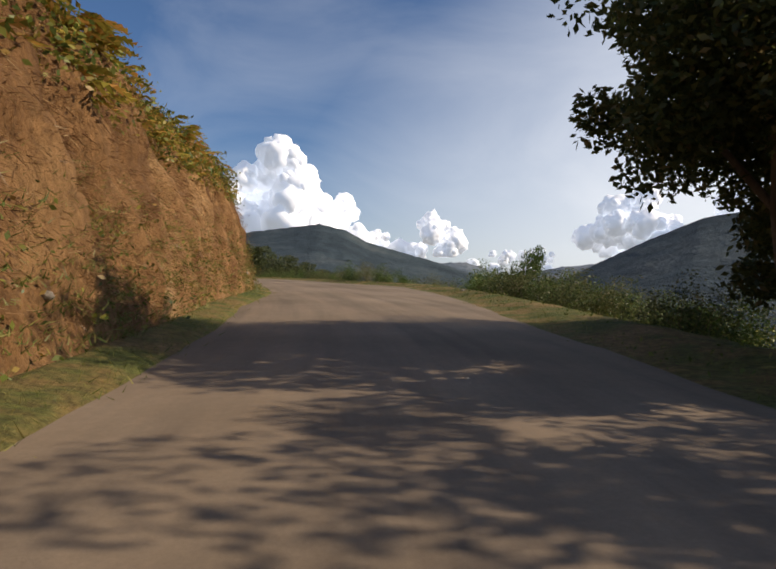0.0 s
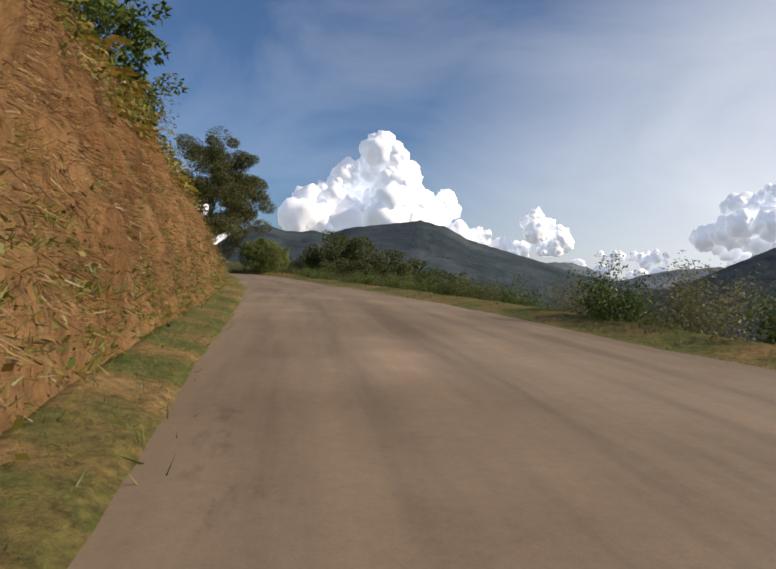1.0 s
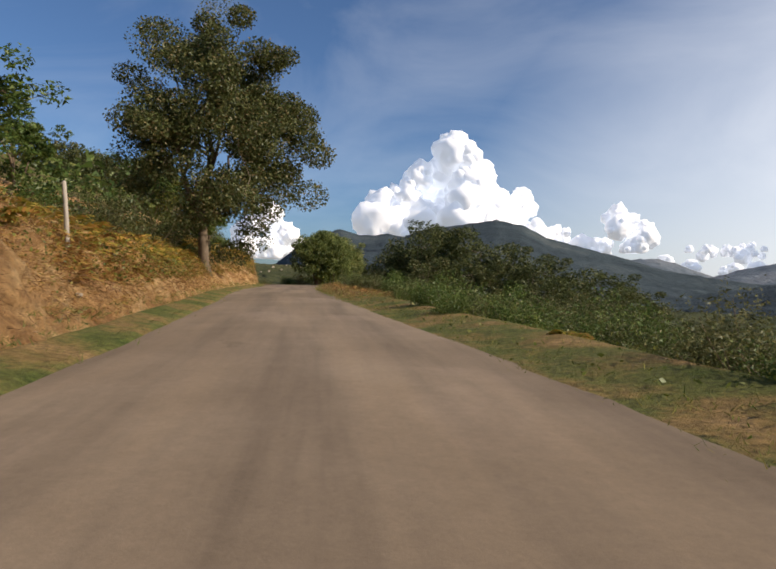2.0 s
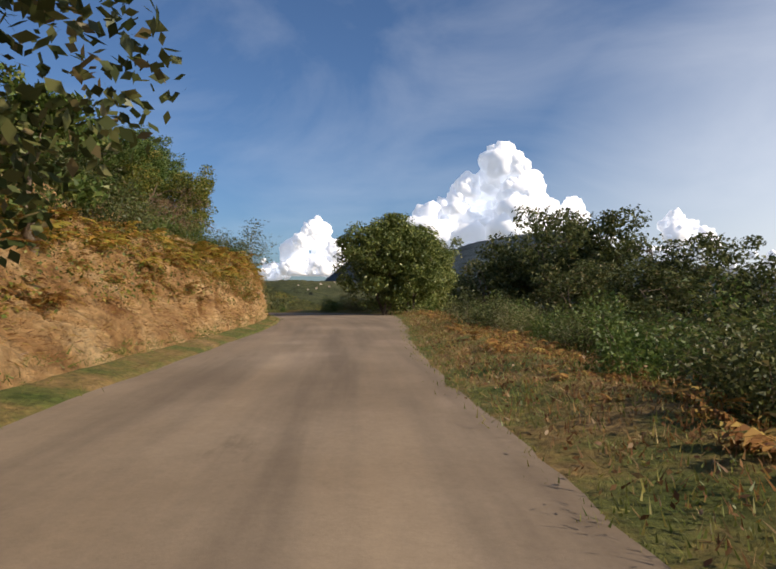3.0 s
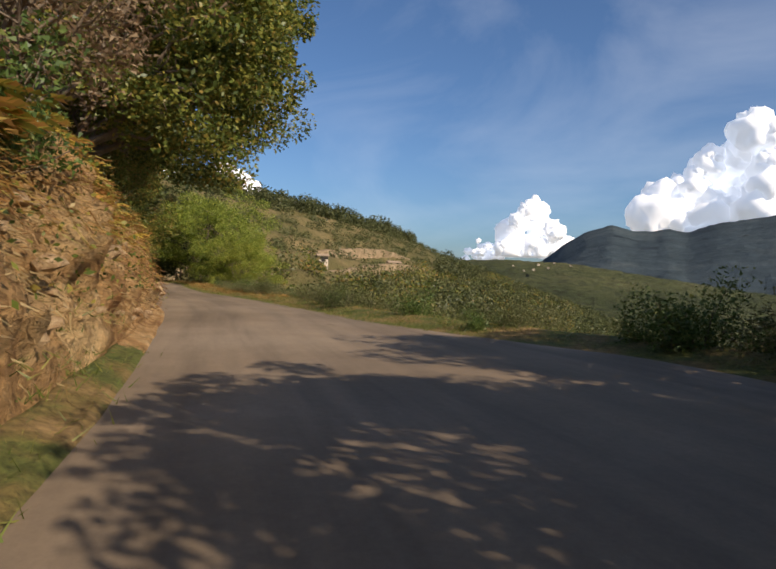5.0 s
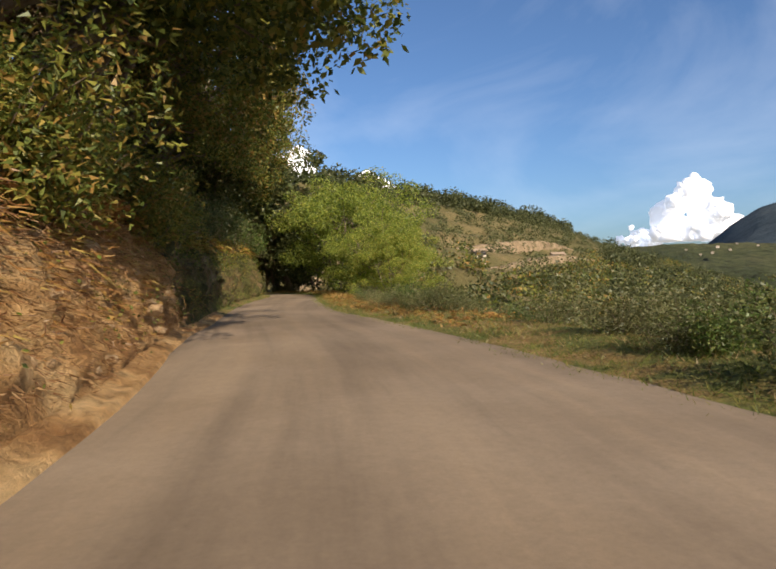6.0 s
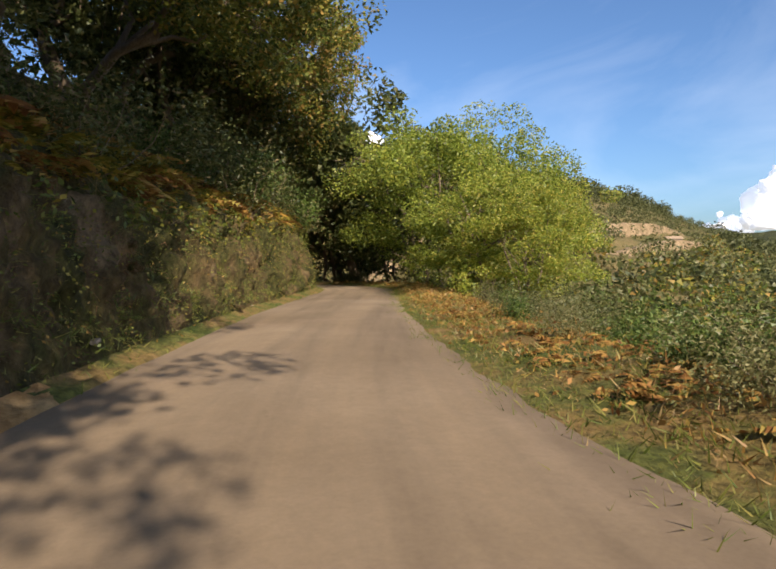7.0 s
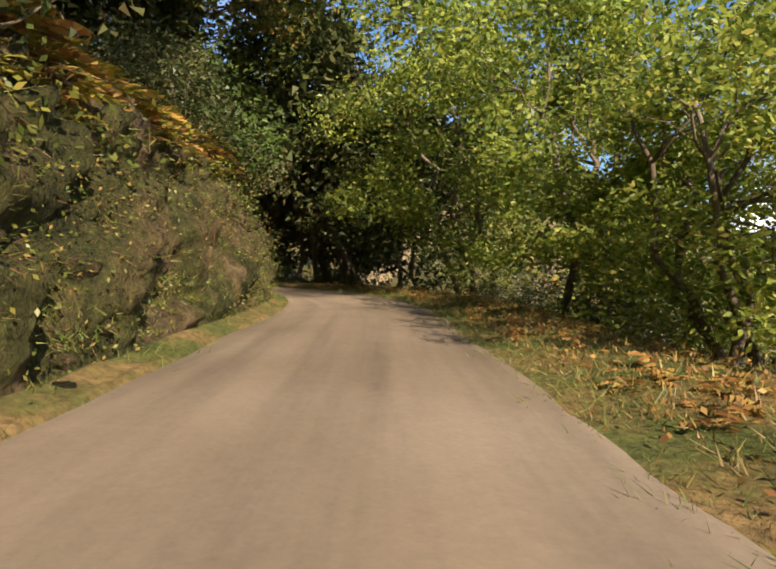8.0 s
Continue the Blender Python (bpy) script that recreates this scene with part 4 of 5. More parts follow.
# low bushes close to the road, above the valley
for k in range(50):
    s = rng.choice([rng.uniform(172, 204), rng.uniform(172, 204), rng.uniform(104, 136)])
    w = rng.uniform(1.9, 6.0)
    beside(rng.choice([S_OLIVE, S_GREEN, S_OLIVE, S_DARK]), s, float(at(EDGE_R, s)) + w, (0.26 + 0.07 * w) * rng.uniform(0.8, 1.3), rng.uniform(0, 360), 0.12, GF)
for k in range(26):
    s = rng.uniform(60, 102)
    w = rng.uniform(2.6, 8.5)
    beside(rng.choice([S_GREEN, S_GREEN, S_DARK]), s, float(at(EDGE_R, s)) + w, rng.uniform(0.4, 0.75), rng.uniform(0, 360), 0.1, GF)
for s, lat, k in ((104, -7.4, 0.9), (108.5, -7.6, 0.8), (113.5, -8.4, 0.55), (119.5, -8.4, 0.5)):
    beside(S_DARK, s, lat, k, rng.uniform(0, 360), 0.15, "growth on the bank top")
for k in range(30):
    s = rng.uniform(171, 192)
    beside(rng.choice([S_OLIVE, S_GREEN, S_OLIVE]), s, float(at(EDGE_R, s)) + rng.uniform(1.7, 4.5), rng.uniform(0.3, 0.5), rng.uniform(0, 360), 0.1, GF)
beside(S_GREEN, 116.5, 6.3, 0.8, 30, 0.1, GF)
beside(S_GREEN, 118.2, 7.4, 0.95, 140, 0.1, GF)
for k in range(12):
    s = rng.uniform(64, 84)
    beside(rng.choice([S_GREEN, S_OLIVE]), s, float(at(EDGE_R, s)) + rng.uniform(2.4, 5.5), rng.uniform(0.5, 0.75), rng.uniform(0, 360), 0.1, GF)
for s, lat, k in ((52, 8.4, 0.75), (50, 9.6, 0.85), (54.5, 8.8, 0.6), (47, 9.6, 0.7), (70.7, 8.6, 0.75), (65.4, 8.4, 0.6), (67.5, 9.0, 0.85), (74, 8.4, 0.6), (62, 9.5, 0.7)):
    beside(rng.choice([S_GREEN, S_GREEN, S_OLIVE]), s, lat, k, rng.uniform(0, 360), 0.1, GF)
for k in range(17):
    s = rng.uniform(112, 135)
    beside(rng.choice([S_OLIVE, S_GREEN, S_DARK]), s, float(at(EDGE_R, s)) + rng.uniform(2.5, 4.8), rng.uniform(0.42, 0.7), rng.uniform(0, 360), 0.1, GF)
for k in range(8):
    s = rng.uniform(213, 224)
    beside(S_DARK, s, float(at(EDGE_R, s)) + rng.uniform(4, 10), rng.uniform(0.8, 1.15), rng.uniform(0, 360), 0.1, GF)
# undergrowth where the road goes on into the trees
for k in range(16):
    s = rng.uniform(222, 246)
    beside(S_DARK, s, float(at(EDGE_R, s)) + rng.uniform(1.8, 7), rng.uniform(0.6, 1.0), rng.uniform(0, 360), 0.1, GF)
for k in range(10):
    s = rng.uniform(226, 254)
    beside(rng.choice([S_DARK, S_GREEN]), s, float(at(EDGE_L, s)) - rng.uniform(0.9, 1.8), rng.uniform(0.5, 0.9), rng.uniform(0, 360), 0.1, GF)
# bushes heaped on the shaded bank's top
for k in range(40):
    s = rng.uniform(196, 248)
    lat = float(bank_top(s)) - rng.uniform(0.0, 2.2)
    beside(rng.choice([S_GREEN, S_DARK, S_FERN, S_RUST]), s, lat, rng.uniform(0.7, 1.3), rng.uniform(0, 360), 0.2, "growth on the bank top")
# a rusty hedge round the outside of the bend
for k in range(44):
    s = rng.uniform(149, 174)
    lat = float(at(EDGE_R, s)) + rng.uniform(0.9, 7)
    beside(rng.choice([S_RUST, S_FERN, S_OLIVE, S_GREEN, S_DARK]), s, lat, rng.uniform(0.5, 1.0) if s < 159 else rng.uniform(0.3, 0.55), rng.uniform(0, 360), 0.15, GF)
# bracken on the valley verge and on the banks
for k in range(90):
    s = rng.choice([rng.uniform(100, 142), rng.uniform(176, 225), rng.uniform(55, 100)])
    lat = float(at(EDGE_R, s)) + rng.uniform(1.6, 4.5)
    beside(rng.choice([S_FERN, S_RUST, S_RUST] if s > 100 else [S_FERN, S_GREEN]), s, lat, rng.uniform(0.3, 0.6), rng.uniform(0, 360), 0.1, "bracken on the verge")
for k in range(135):
    s = rng.uniform(-10, 225)
    lat = float(bank_top(s)) - rng.uniform(-0.35, 4.5)
    proto = rng.choice([S_FERN, S_RUST, S_FERN, S_GREEN, S_DARK] if s > 60 else [S_GREEN, S_DARK, S_FERN, S_OLIVE])
    beside(proto, s, lat, rng.uniform(0.5, 1.1) if s > 55 else rng.uniform(0.3, 0.6), rng.uniform(0, 360), 0.15, "growth on the bank top")


# the bushes far from the road grow together into thickets
for name_, places in HEAPED.items():
    leaf_mesh = next(c for c in bpy.data.objects[name_].children if c.name.startswith("foliage")).data
    v0 = np.empty(len(leaf_mesh.vertices) * 3, np.float32)
    leaf_mesh.vertices.foreach_get("co", v0)
    v0 = v0.reshape(-1, 3)
    f0 = np.array([p.vertices[:] for p in leaf_mesh.polygons])
    VV = np.concatenate([v0 @ np.array(m.to_3x3()).T + np.array(m.translation) for m in places])
    FF = np.concatenate([f0 + k * len(v0) for k in range(len(places))])
    tagged(new("thicket", mesh_np("thicket", VV, FF, leaf_mesh.materials[0], False)), "thicket of bushes on the slopes beside the road", "bushes", kind="stuff")


def blades(name, spots, per, height, material, label, seed, lean=0.6, width=0.009):
    """Grass: tufts of thin bent blades at the spots (x, y, z, size)."""
    r = np.random.RandomState(seed)
    sp = np.repeat(np.asarray(spots), per, axis=0)
    n = len(sp)
    base = sp[:, :3] + r.normal(size=(n, 3)) * (0.15, 0.15, 0.0) * sp[:, 3:4]
    L = (height * r.uniform(0.5, 1.3, n) * sp[:, 3])[:, None]
    d = r.normal(size=(n, 3)) * (lean, lean, 0) + (0, 0, 1)
    d /= np.linalg.norm(d, axis=1, keepdims=True)
    side = np.cross(d, r.normal(size=(n, 3)))
    side /= np.linalg.norm(side, axis=1, keepdims=True) + 1e-9
    w = width * r.uniform(0.6, 1.4, n)[:, None]
    tip = base + d * L + np.stack([d[:, 0], d[:, 1], -0.3 * np.ones(n)], 1) * L * 0.35
    V = np.stack([base - side * w, base + side * w, tip], 1).reshape(-1, 3)
    ob = new(name, mesh_np(name, V, np.arange(3 * n).reshape(n, 3), material, False))
    return tagged(ob, label, "grass", kind="stuff")


def on_bank(bank, n, s0, s1, u0, u1, seed):
    """Places on a bank's rough face and the face's normals; u runs from the road's edge (0) to the back (1)."""
    r = np.random.RandomState(seed)
    S, U, V, N = BANKS[bank]
    ids = np.flatnonzero((S > s0) & (S < s1) & (U > u0) & (U < u1))
    pick = ids[r.randint(0, len(ids), n)]
    return V[pick] + r.normal(size=(n, 3)) * (0.12, 0.12, 0.06), N[pick], r


def hanging(name, bank, n, per, s0, s1, u0, u1, height, width, material, label, seed, hang=0.5):
    """Tufts rooted in a bank's face, bending out and down."""
    p, nrm, r = on_bank(bank, n, s0, s1, u0, u1, seed)
    p, nrm = np.repeat(p, per, axis=0), np.repeat(nrm, per, axis=0)
    m = len(p)
    base = p + r.normal(size=(m, 3)) * 0.09 - nrm * 0.03
    L = (height * r.uniform(0.4, 1.4, m))[:, None]
    d = nrm * 0.75 + r.normal(size=(m, 3)) * 0.38 + (0, 0, 0.25)
    d /= np.linalg.norm(d, axis=1, keepdims=True)
    side = np.cross(d, r.normal(size=(m, 3)))
    side /= np.linalg.norm(side, axis=1, keepdims=True) + 1e-9
    w = width * r.uniform(0.6, 1.4, m)[:, None]
    tip = base + d * L * 0.75 - np.array([0, 0, hang]) * L
    V = np.stack([base - side * w, base + side * w, tip], 1).reshape(-1, 3)
    ob = new(name, mesh_np(name, V, np.arange(3 * m).reshape(m, 3), material, False))
    return tagged(ob, label, "grass", kind="stuff")


def trailing(name, bank, n, s0, s1, u0, u1, leaf, material, label, seed, out=0.16):
    """Leaves of creepers and brambles over a bank's face, in patches."""
    p, nrm, r = on_bank(bank, n, s0, s1, u0, u1, seed)
    keep = lumpy(p, 3.2, 3, seed) + r.normal(size=n) * 0.25 > -0.1
    p, nrm = p[keep], nrm[keep]
    p = p + nrm * r.uniform(0, out * 2, len(p))[:, None] + r.normal(size=(len(p), 3)) * 0.08
    v, f = leaf_quads(r, p, leaf, 0.55, 0.5)
    return tagged(new(name, mesh_np(name, v, f, material, False)), label, "creepers", kind="stuff")


def spots(n, s0, s1, lat_of, seed, size=(0.6, 1.4), lift=0.0):
    r = np.random.RandomState(seed)
    s = r.uniform(s0, s1, n)
    lat = lat_of(s, r)
    x, y = on_line(s, lat)
    return np.stack([x, y, at(ROAD_Z, s) + rise(s, lat) - 0.05 + lift, r.uniform(*size, n)], 1)


blades("verge_grass", spots(4200, -5, 225, lambda s, r: at(EDGE_R, s) + r.uniform(0.02, 1.0, len(s)) * 2.2, 61), 18, 0.11, L_GRASS, "short green verge grass", 62, 0.7, 0.006)
blades("verge_grass", spots(2600, 0, 78, lambda s, r: at(EDGE_L, s) - r.uniform(0.06, 1.0, len(s)) * (at(FOOT, s) + 0.5), 71), 22, 0.14, L_GRASS, "lush green grass below the cutting", 72, 0.7, 0.009)
blades("verge_grass", spots(2700, -5, 157, lambda s, r: at(EDGE_L, s) - r.uniform(0.08, 1.0, len(s)) * (at(FOOT, s) + 0.25), 63), 18, 0.15, L_GRASS, "green grass at the foot of the bank", 64, 0.7, 0.008)
blades("verge_grass", spots(800, 189, 225, lambda s, r: at(EDGE_L, s) - r.uniform(0.08, 1.0, len(s)) * (at(FOOT, s) + 0.25), 161), 18, 0.13, L_GRASS, "green grass at the foot of the shaded bank", 162, 0.7, 0.008)
blades("dry_grass", spots(3000, 95, 225, lambda s, r: at(EDGE_R, s) + 0.6 + r.uniform(0, 1, len(s)) * 4.0, 65), 16, 0.15, L_DRY, "dry straw-coloured grass on the verge", 66, 0.8, 0.008)
blades("dry_grass", spots(1600, 168, 226, lambda s, r: at(EDGE_R, s) + r.uniform(0.2, 3.6, len(s)), 94, (0.6, 1.3)), 20, 0.1, L_DRY, "golden dry grass on the valley verge", 95, 0.8, 0.008)
blades("verge_grass", spots(2600, 160, 226, lambda s, r: at(EDGE_R, s) + r.uniform(-0.1, 3.0, len(s)), 96, (0.6, 1.5)), 20, 0.15, L_GRASS, "green and yellow grass on the valley verge", 97, 0.8, 0.008)
hanging("bank_grass", "cut_bank", 11000, 9, -10, 78, 0.16, 0.8, 0.25, 0.008, L_BANK, "dry brown grass hanging on the cutting", 67)
hanging("bank_grass", "cut_bank", 3600, 9, 36, 78, 0.16, 0.8, 0.24, 0.01, L_DRY, "straw-coloured grass on the cutting", 120)
hanging("bank_grass", "cut_bank", 2600, 9, -10, 78, 0.12, 0.42, 0.2, 0.007, L_GRASS, "green grass low on the cutting", 68, 0.2)
hanging("bank_grass", "cut_bank_low", 2600, 8, 78, 136, 0.16, 0.8, 0.28, 0.008, L_BANK, "dry brown grass hanging on the low bank", 98)
hanging("bank_grass", "cut_bank_low", 2400, 8, 158, 182, 0.16, 0.85, 0.2, 0.008, L_BANK, "dry brown grass on the tan rock", 124)
hanging("bank_grass", "cut_bank_low", 600, 8, 134, 160, 0.16, 0.6, 0.2, 0.008, L_DRY, "sparse dry grass on the tan rock", 119)
hanging("bank_grass", "cut_bank_shaded", 1400, 8, 160, 256, 0.14, 0.8, 0.17, 0.0055, L_BANK, "brown grass hanging on the shaded bank", 99)
hanging("bank_grass", "cut_bank_shaded", 2300, 9, 160, 256, 0.12, 0.7, 0.17, 0.0055, L_GRASS, "green grass on the shaded bank", 100, 0.3)
trailing("leaf_litter", "verge", 18000, 98, 146, 0.12, 0.85, 0.06, L_BANK, "brown fern litter strewn over the verge", 105, 0.03)
trailing("leaf_litter", "verge", 14000, 176, 228, 0.14, 0.85, 0.07, L_RUST, "rusty fern litter on the valley verge", 106, 0.03)
trailing("verge_weeds", "verge", 6000, 0, 100, 0.08, 0.85, 0.08, L_GRASS, "low green weeds on the verge", 107, 0.05)
hanging("dry_grass", "verge", 2800, 9, 98, 146, 0.12, 0.9, 0.15, 0.008, L_BANK, "brown dry grass on the verge", 114, 0.1)
hanging("verge_grass", "verge", 3600, 9, 98, 146, 0.06, 0.9, 0.13, 0.007, L_GRASS, "green grass among the fern litter", 126, 0.1)
hanging("dry_grass", "verge", 1500, 9, 98, 146, 0.2, 0.9, 0.15, 0.008, L_RUST, "rusty dry fern stalks on the verge", 115, 0.1)
hanging("dry_grass", "verge", 2600, 9, 178, 228, 0.16, 0.9, 0.15, 0.007, L_RUST, "rusty fern stalks on the valley verge", 116, 0.1)
trailing("bank_creepers", "cut_bank", 32000, -12, 78, 0.54, 0.9, 0.125, L_MIXED, "yellow-green creepers over the top of the cutting", 101, 0.22)
trailing("bank_creepers", "cut_bank", 4500, -12, 78, 0.14, 0.34, 0.09, L_MIXED, "small green weeds at the foot of the cutting", 102)
trailing("bank_creepers", "cut_bank_low", 5000, 160, 183, 0.2, 0.85, 0.06, L_MIXED, "small leaves among the tan rock", 167, 0.08)
hanging("bank_bracken", "cut_bank_low", 1100, 8, 160, 183, 0.3, 0.85, 0.26, 0.01, L_RUST, "rusty bracken hanging over the tan rock", 168)
trailing("bank_creepers", "cut_bank_low", 13000, 84, 160, 0.3, 0.9, 0.075, L_MIXED, "green brambles among the bracken", 103)
trailing("bank_creepers", "cut_bank_low", 16000, 88, 137, 0.3, 0.95, 0.085, L_MIXED, "small yellow-green leaves among the bracken", 163)
trailing("bank_creepers", "cut_bank_shaded", 15000, 182, 232, 0.14, 0.55, 0.055, L_MIXED, "small leaves and moss over the shaded bank", 166, 0.06)
trailing("bank_creepers", "cut_bank_shaded", 14000, 160, 256, 0.5, 0.9, 0.11, L_MIXED, "ivy and brambles over the shaded bank", 104)


def face(lo, hi):
    return lambda s, r: at(EDGE_L, s) - 0.95 * at(FOOT, s) - at(BANK_H, s) * at(RUN, s) * r.uniform(lo, hi, len(s))


fern_bed("bracken_bed", spots(420, 136, 180, face(0.85, 2.2), 122, (0.4, 0.9)), 0.9, L_RUST, "rusty bracken along the rock's top", 123)
fern_bed("bracken_bed", spots(900, 86, 136, face(0.3, 1.5), 75, (0.3, 0.7)), 0.9, L_RUST, "rusty dead bracken covering the low bank", 76)
fern_bed("bracken_bed", spots(1000, 90, 162, face(0.7, 2.4), 77, (0.45, 1.0)), 0.9, L_FERN, "yellow bracken along the bank top", 78)
fern_bed("bracken_bed", spots(460, 182, 228, face(0.8, 2.2), 79, (0.45, 0.95)), 0.9, L_FERN, "yellow-green bracken on the shaded bank", 80)
fern_bed("bracken_bed", spots(320, 166, 228, face(0.9, 2.4), 83, (0.6, 1.2)), 0.9, L_RUST, "rusty bracken over the shaded bank", 84)
fern_bed("bracken_bed", spots(1500, 178, 228, lambda s, r: at(EDGE_R, s) + r.uniform(0.8, 4.4, len(s)), 85, (0.2, 0.5)), 0.8, L_RUST, "rusty bracken on the valley verge", 86)
fern_bed("bracken_bed", spots(420, 102, 142, lambda s, r: at(EDGE_R, s) + r.uniform(1.4, 5.0, len(s)), 87, (0.25, 0.7)), 0.8, L_RUST, "rusty bracken litter on the verge", 88)
fern_bed("bracken_bed", spots(520, -5, 84, face(0.7, 1.8), 89, (0.6, 1.2)), 0.9, L_FERN, "yellow-green bracken over the red cutting", 90)
fern_bed("bracken_bed", spots(700, 104, 136, lambda s, r: bank_top(s) - r.uniform(1.0, 9.5, len(s)), 164, (0.5, 1.0)), 0.9, L_FERN, "yellow-green bracken on the slope over the bank", 165)
hanging("bank_bracken", "cut_bank_low", 2600, 8, 84, 134, 0.16, 0.5, 0.24, 0.01, L_RUST, "rusty dead bracken litter on the bank", 73)
hanging("bank_bracken", "cut_bank_low", 3000, 8, 84, 134, 0.45, 0.85, 0.3, 0.008, L_RUST, "rusty dead bracken high on the bank", 125)
hanging("bank_bracken", "cut_bank_low", 2200, 8, 134, 160, 0.46, 0.85, 0.3, 0.008, L_RUST, "rusty bracken over the tan rock", 108)
blades("bank_top_grass", spots(5000, -10, 225, lambda s, r: bank_top(s) - r.uniform(-0.3, 6, len(s)), 69, (0.7, 1.6)), 14, 0.4, L_DRY, "tall dry grass on top of the bank", 70, 0.6, 0.006)


# scrub on the far hill and the valley, and woods on the slopes behind
def far_scrub(name, spots_, material, label, seed, per=40, leaf=0.5, clear=15):
    r = np.random.RandomState(seed)
    spots_ = np.asarray(spots_)
    spots_ = spots_[np.abs(near_line(spots_[:, 0], spots_[:, 1])[1]) > clear]
    sp = np.repeat(spots_, per, axis=0)
    n = len(sp)
    off = r.normal(size=(n, 3))
    off *= (r.uniform(0.5, 1, n) / np.linalg.norm(off, axis=1))[:, None]
    pos = sp[:, :3] + off * sp[:, 3:4] * (1, 1, 0.85) + np.stack([0 * sp[:, 3], 0 * sp[:, 3], sp[:, 3] * 0.6], 1)
    V, F = leaf_quads(r, pos, leaf, 0.75, 0.1, bent=False)
    size = np.repeat(sp[:, 3], 3)[:, None]
    V = pos.repeat(3, axis=0) + (V - pos.repeat(3, axis=0)) * np.clip(size * 0.6, 0.5, 1.4)
    return tagged(new(name, mesh_np(name, V, F, material, False)), label, "scrub", kind="stuff")


r_ = np.random.RandomState(81)


def hill_spots(n, n0, n1, m0, m1, size):
    a, b = r_.uniform(n0, n1, n), r_.uniform(m0, m1, n)
    x, y = -144.5 - 0.93 * a - 0.36 * b, 228 - 0.36 * a + 0.93 * b
    return np.stack([x, y, land(x, y), r_.uniform(*size, n)], 1)


def hill_rows(n0, n1, m0, m1, gap, size):
    """Bushes in loose rows along the terraces."""
    a, b = np.meshgrid(np.arange(n0, n1, gap), np.arange(m0, m1, gap * 1.05))
    a, b = a.ravel() + r_.normal(size=a.size) * 0.7, b.ravel() + r_.normal(size=b.size) * 1.4
    keep = r_.uniform(size=a.size) < 0.8
    a, b = a[keep], b[keep]
    x, y = -144.5 - 0.93 * a - 0.36 * b, 228 - 0.36 * a + 0.93 * b
    return np.stack([x, y, land(x, y), r_.uniform(*size, len(x))], 1)


far_scrub("hill_scrub", hill_rows(4, 44, -70, 230, 3.7, (1.0, 2.0)), L_HILL, "grey-green olive bushes in rows on the terraced hill", 82, 110, 0.4)
far_scrub("hill_scrub", hill_spots(700, -48, -3, -75, 230, (1.2, 3.4)), L_OLIVE, "dense olive scrub on the lower hill", 83, 120, 0.36)
far_scrub("hill_scrub", hill_spots(420, -48, -3, -75, 230, (1.2, 3.2)), L_MIXED, "yellow-green bushes on the lower hill", 121, 120, 0.36)
far_scrub("valley_scrub", hill_spots(420, -60, -12, -75, 130, (1.4, 3.0)), L_DARK, "dark scrub in the valley", 84, 110, 0.4)
far_scrub("ridge_trees", hill_spots(330, 40, 54, -90, 240, (2.2, 4.8)), L_HILL, "dark trees along the hill's ridge", 85, 240, 0.55)
va, vd = np.radians(r_.uniform(-4, 34, 2300)), 62 + 400 * r_.uniform(0, 1, 2300) ** 1.5
vx, vy = -62 - np.sin(va) * vd, 144 + np.cos(va) * vd
far_scrub("valley_scrub", np.stack([vx, vy, land(vx, vy), r_.uniform(1.0, 2.4, 2300) + 0.004 * vd], 1), L_HILL, "dark green bushes and trees on the valley slope", 131, 130, 0.5, 24)
far_scrub("valley_bushes", spots(150, 0, 105, lambda s, r: at(EDGE_R, s) + r.uniform(7, 20, len(s)), 110, (0.5, 1.3)), L_MIXED, "green bushes on the valley side", 111, 130, 0.26, 8)
far_scrub("valley_bushes", spots(230, 168, 226, lambda s, r: at(EDGE_R, s) + r.uniform(5, 22, len(s)), 112, (0.5, 1.3)), L_OLIVE, "olive-grey bushes below the road", 113, 130, 0.24, 6)
far_scrub("valley_bushes", spots(260, 103, 140, lambda s, r: at(EDGE_R, s) + r.uniform(9, 24, len(s)), 117, (0.6, 1.5)), L_DARK, "dark bushes beside the road", 118, 130, 0.24, 6)
sx, sy = r_.uniform(-30, 60, 700), r_.uniform(20, 230, 700)
s_, l_, _ = near_line(sx, sy)
ok = l_ > 30
far_scrub("valley_woods", np.stack([sx, sy, land(sx, sy), r_.uniform(1.5, 3.2, 700)], 1)[ok], L_DARK, "dark woods on the falling valley side", 86, 50)
sx, sy = r_.uniform(-190, -20, 1500), r_.uniform(-20, 190, 1500)
s_, l_, _ = near_line(sx, sy)
ok = (l_ < -14) & (l_ > -75)
far_scrub("upper_woods", np.stack([sx, sy, land(sx, sy), r_.uniform(1.5, 3.0, 1500)], 1)[ok], L_GREEN, "woods on the slope over the road", 87, 40)


# ---- small things ----
def box(bm, x0, y0, z0, x1, y1, z1):
    vs = [bm.verts.new((x, y, z)) for z in (z0, z1) for x, y in ((x0, y0), (x1, y0), (x1, y1), (x0, y1))]
    for f in ((0, 3, 2, 1), (4, 5, 6, 7), (0, 1, 5, 4), (1, 2, 6, 5), (2, 3, 7, 6), (3, 0, 4, 7)):
        bm.faces.new([vs[i] for i in f])


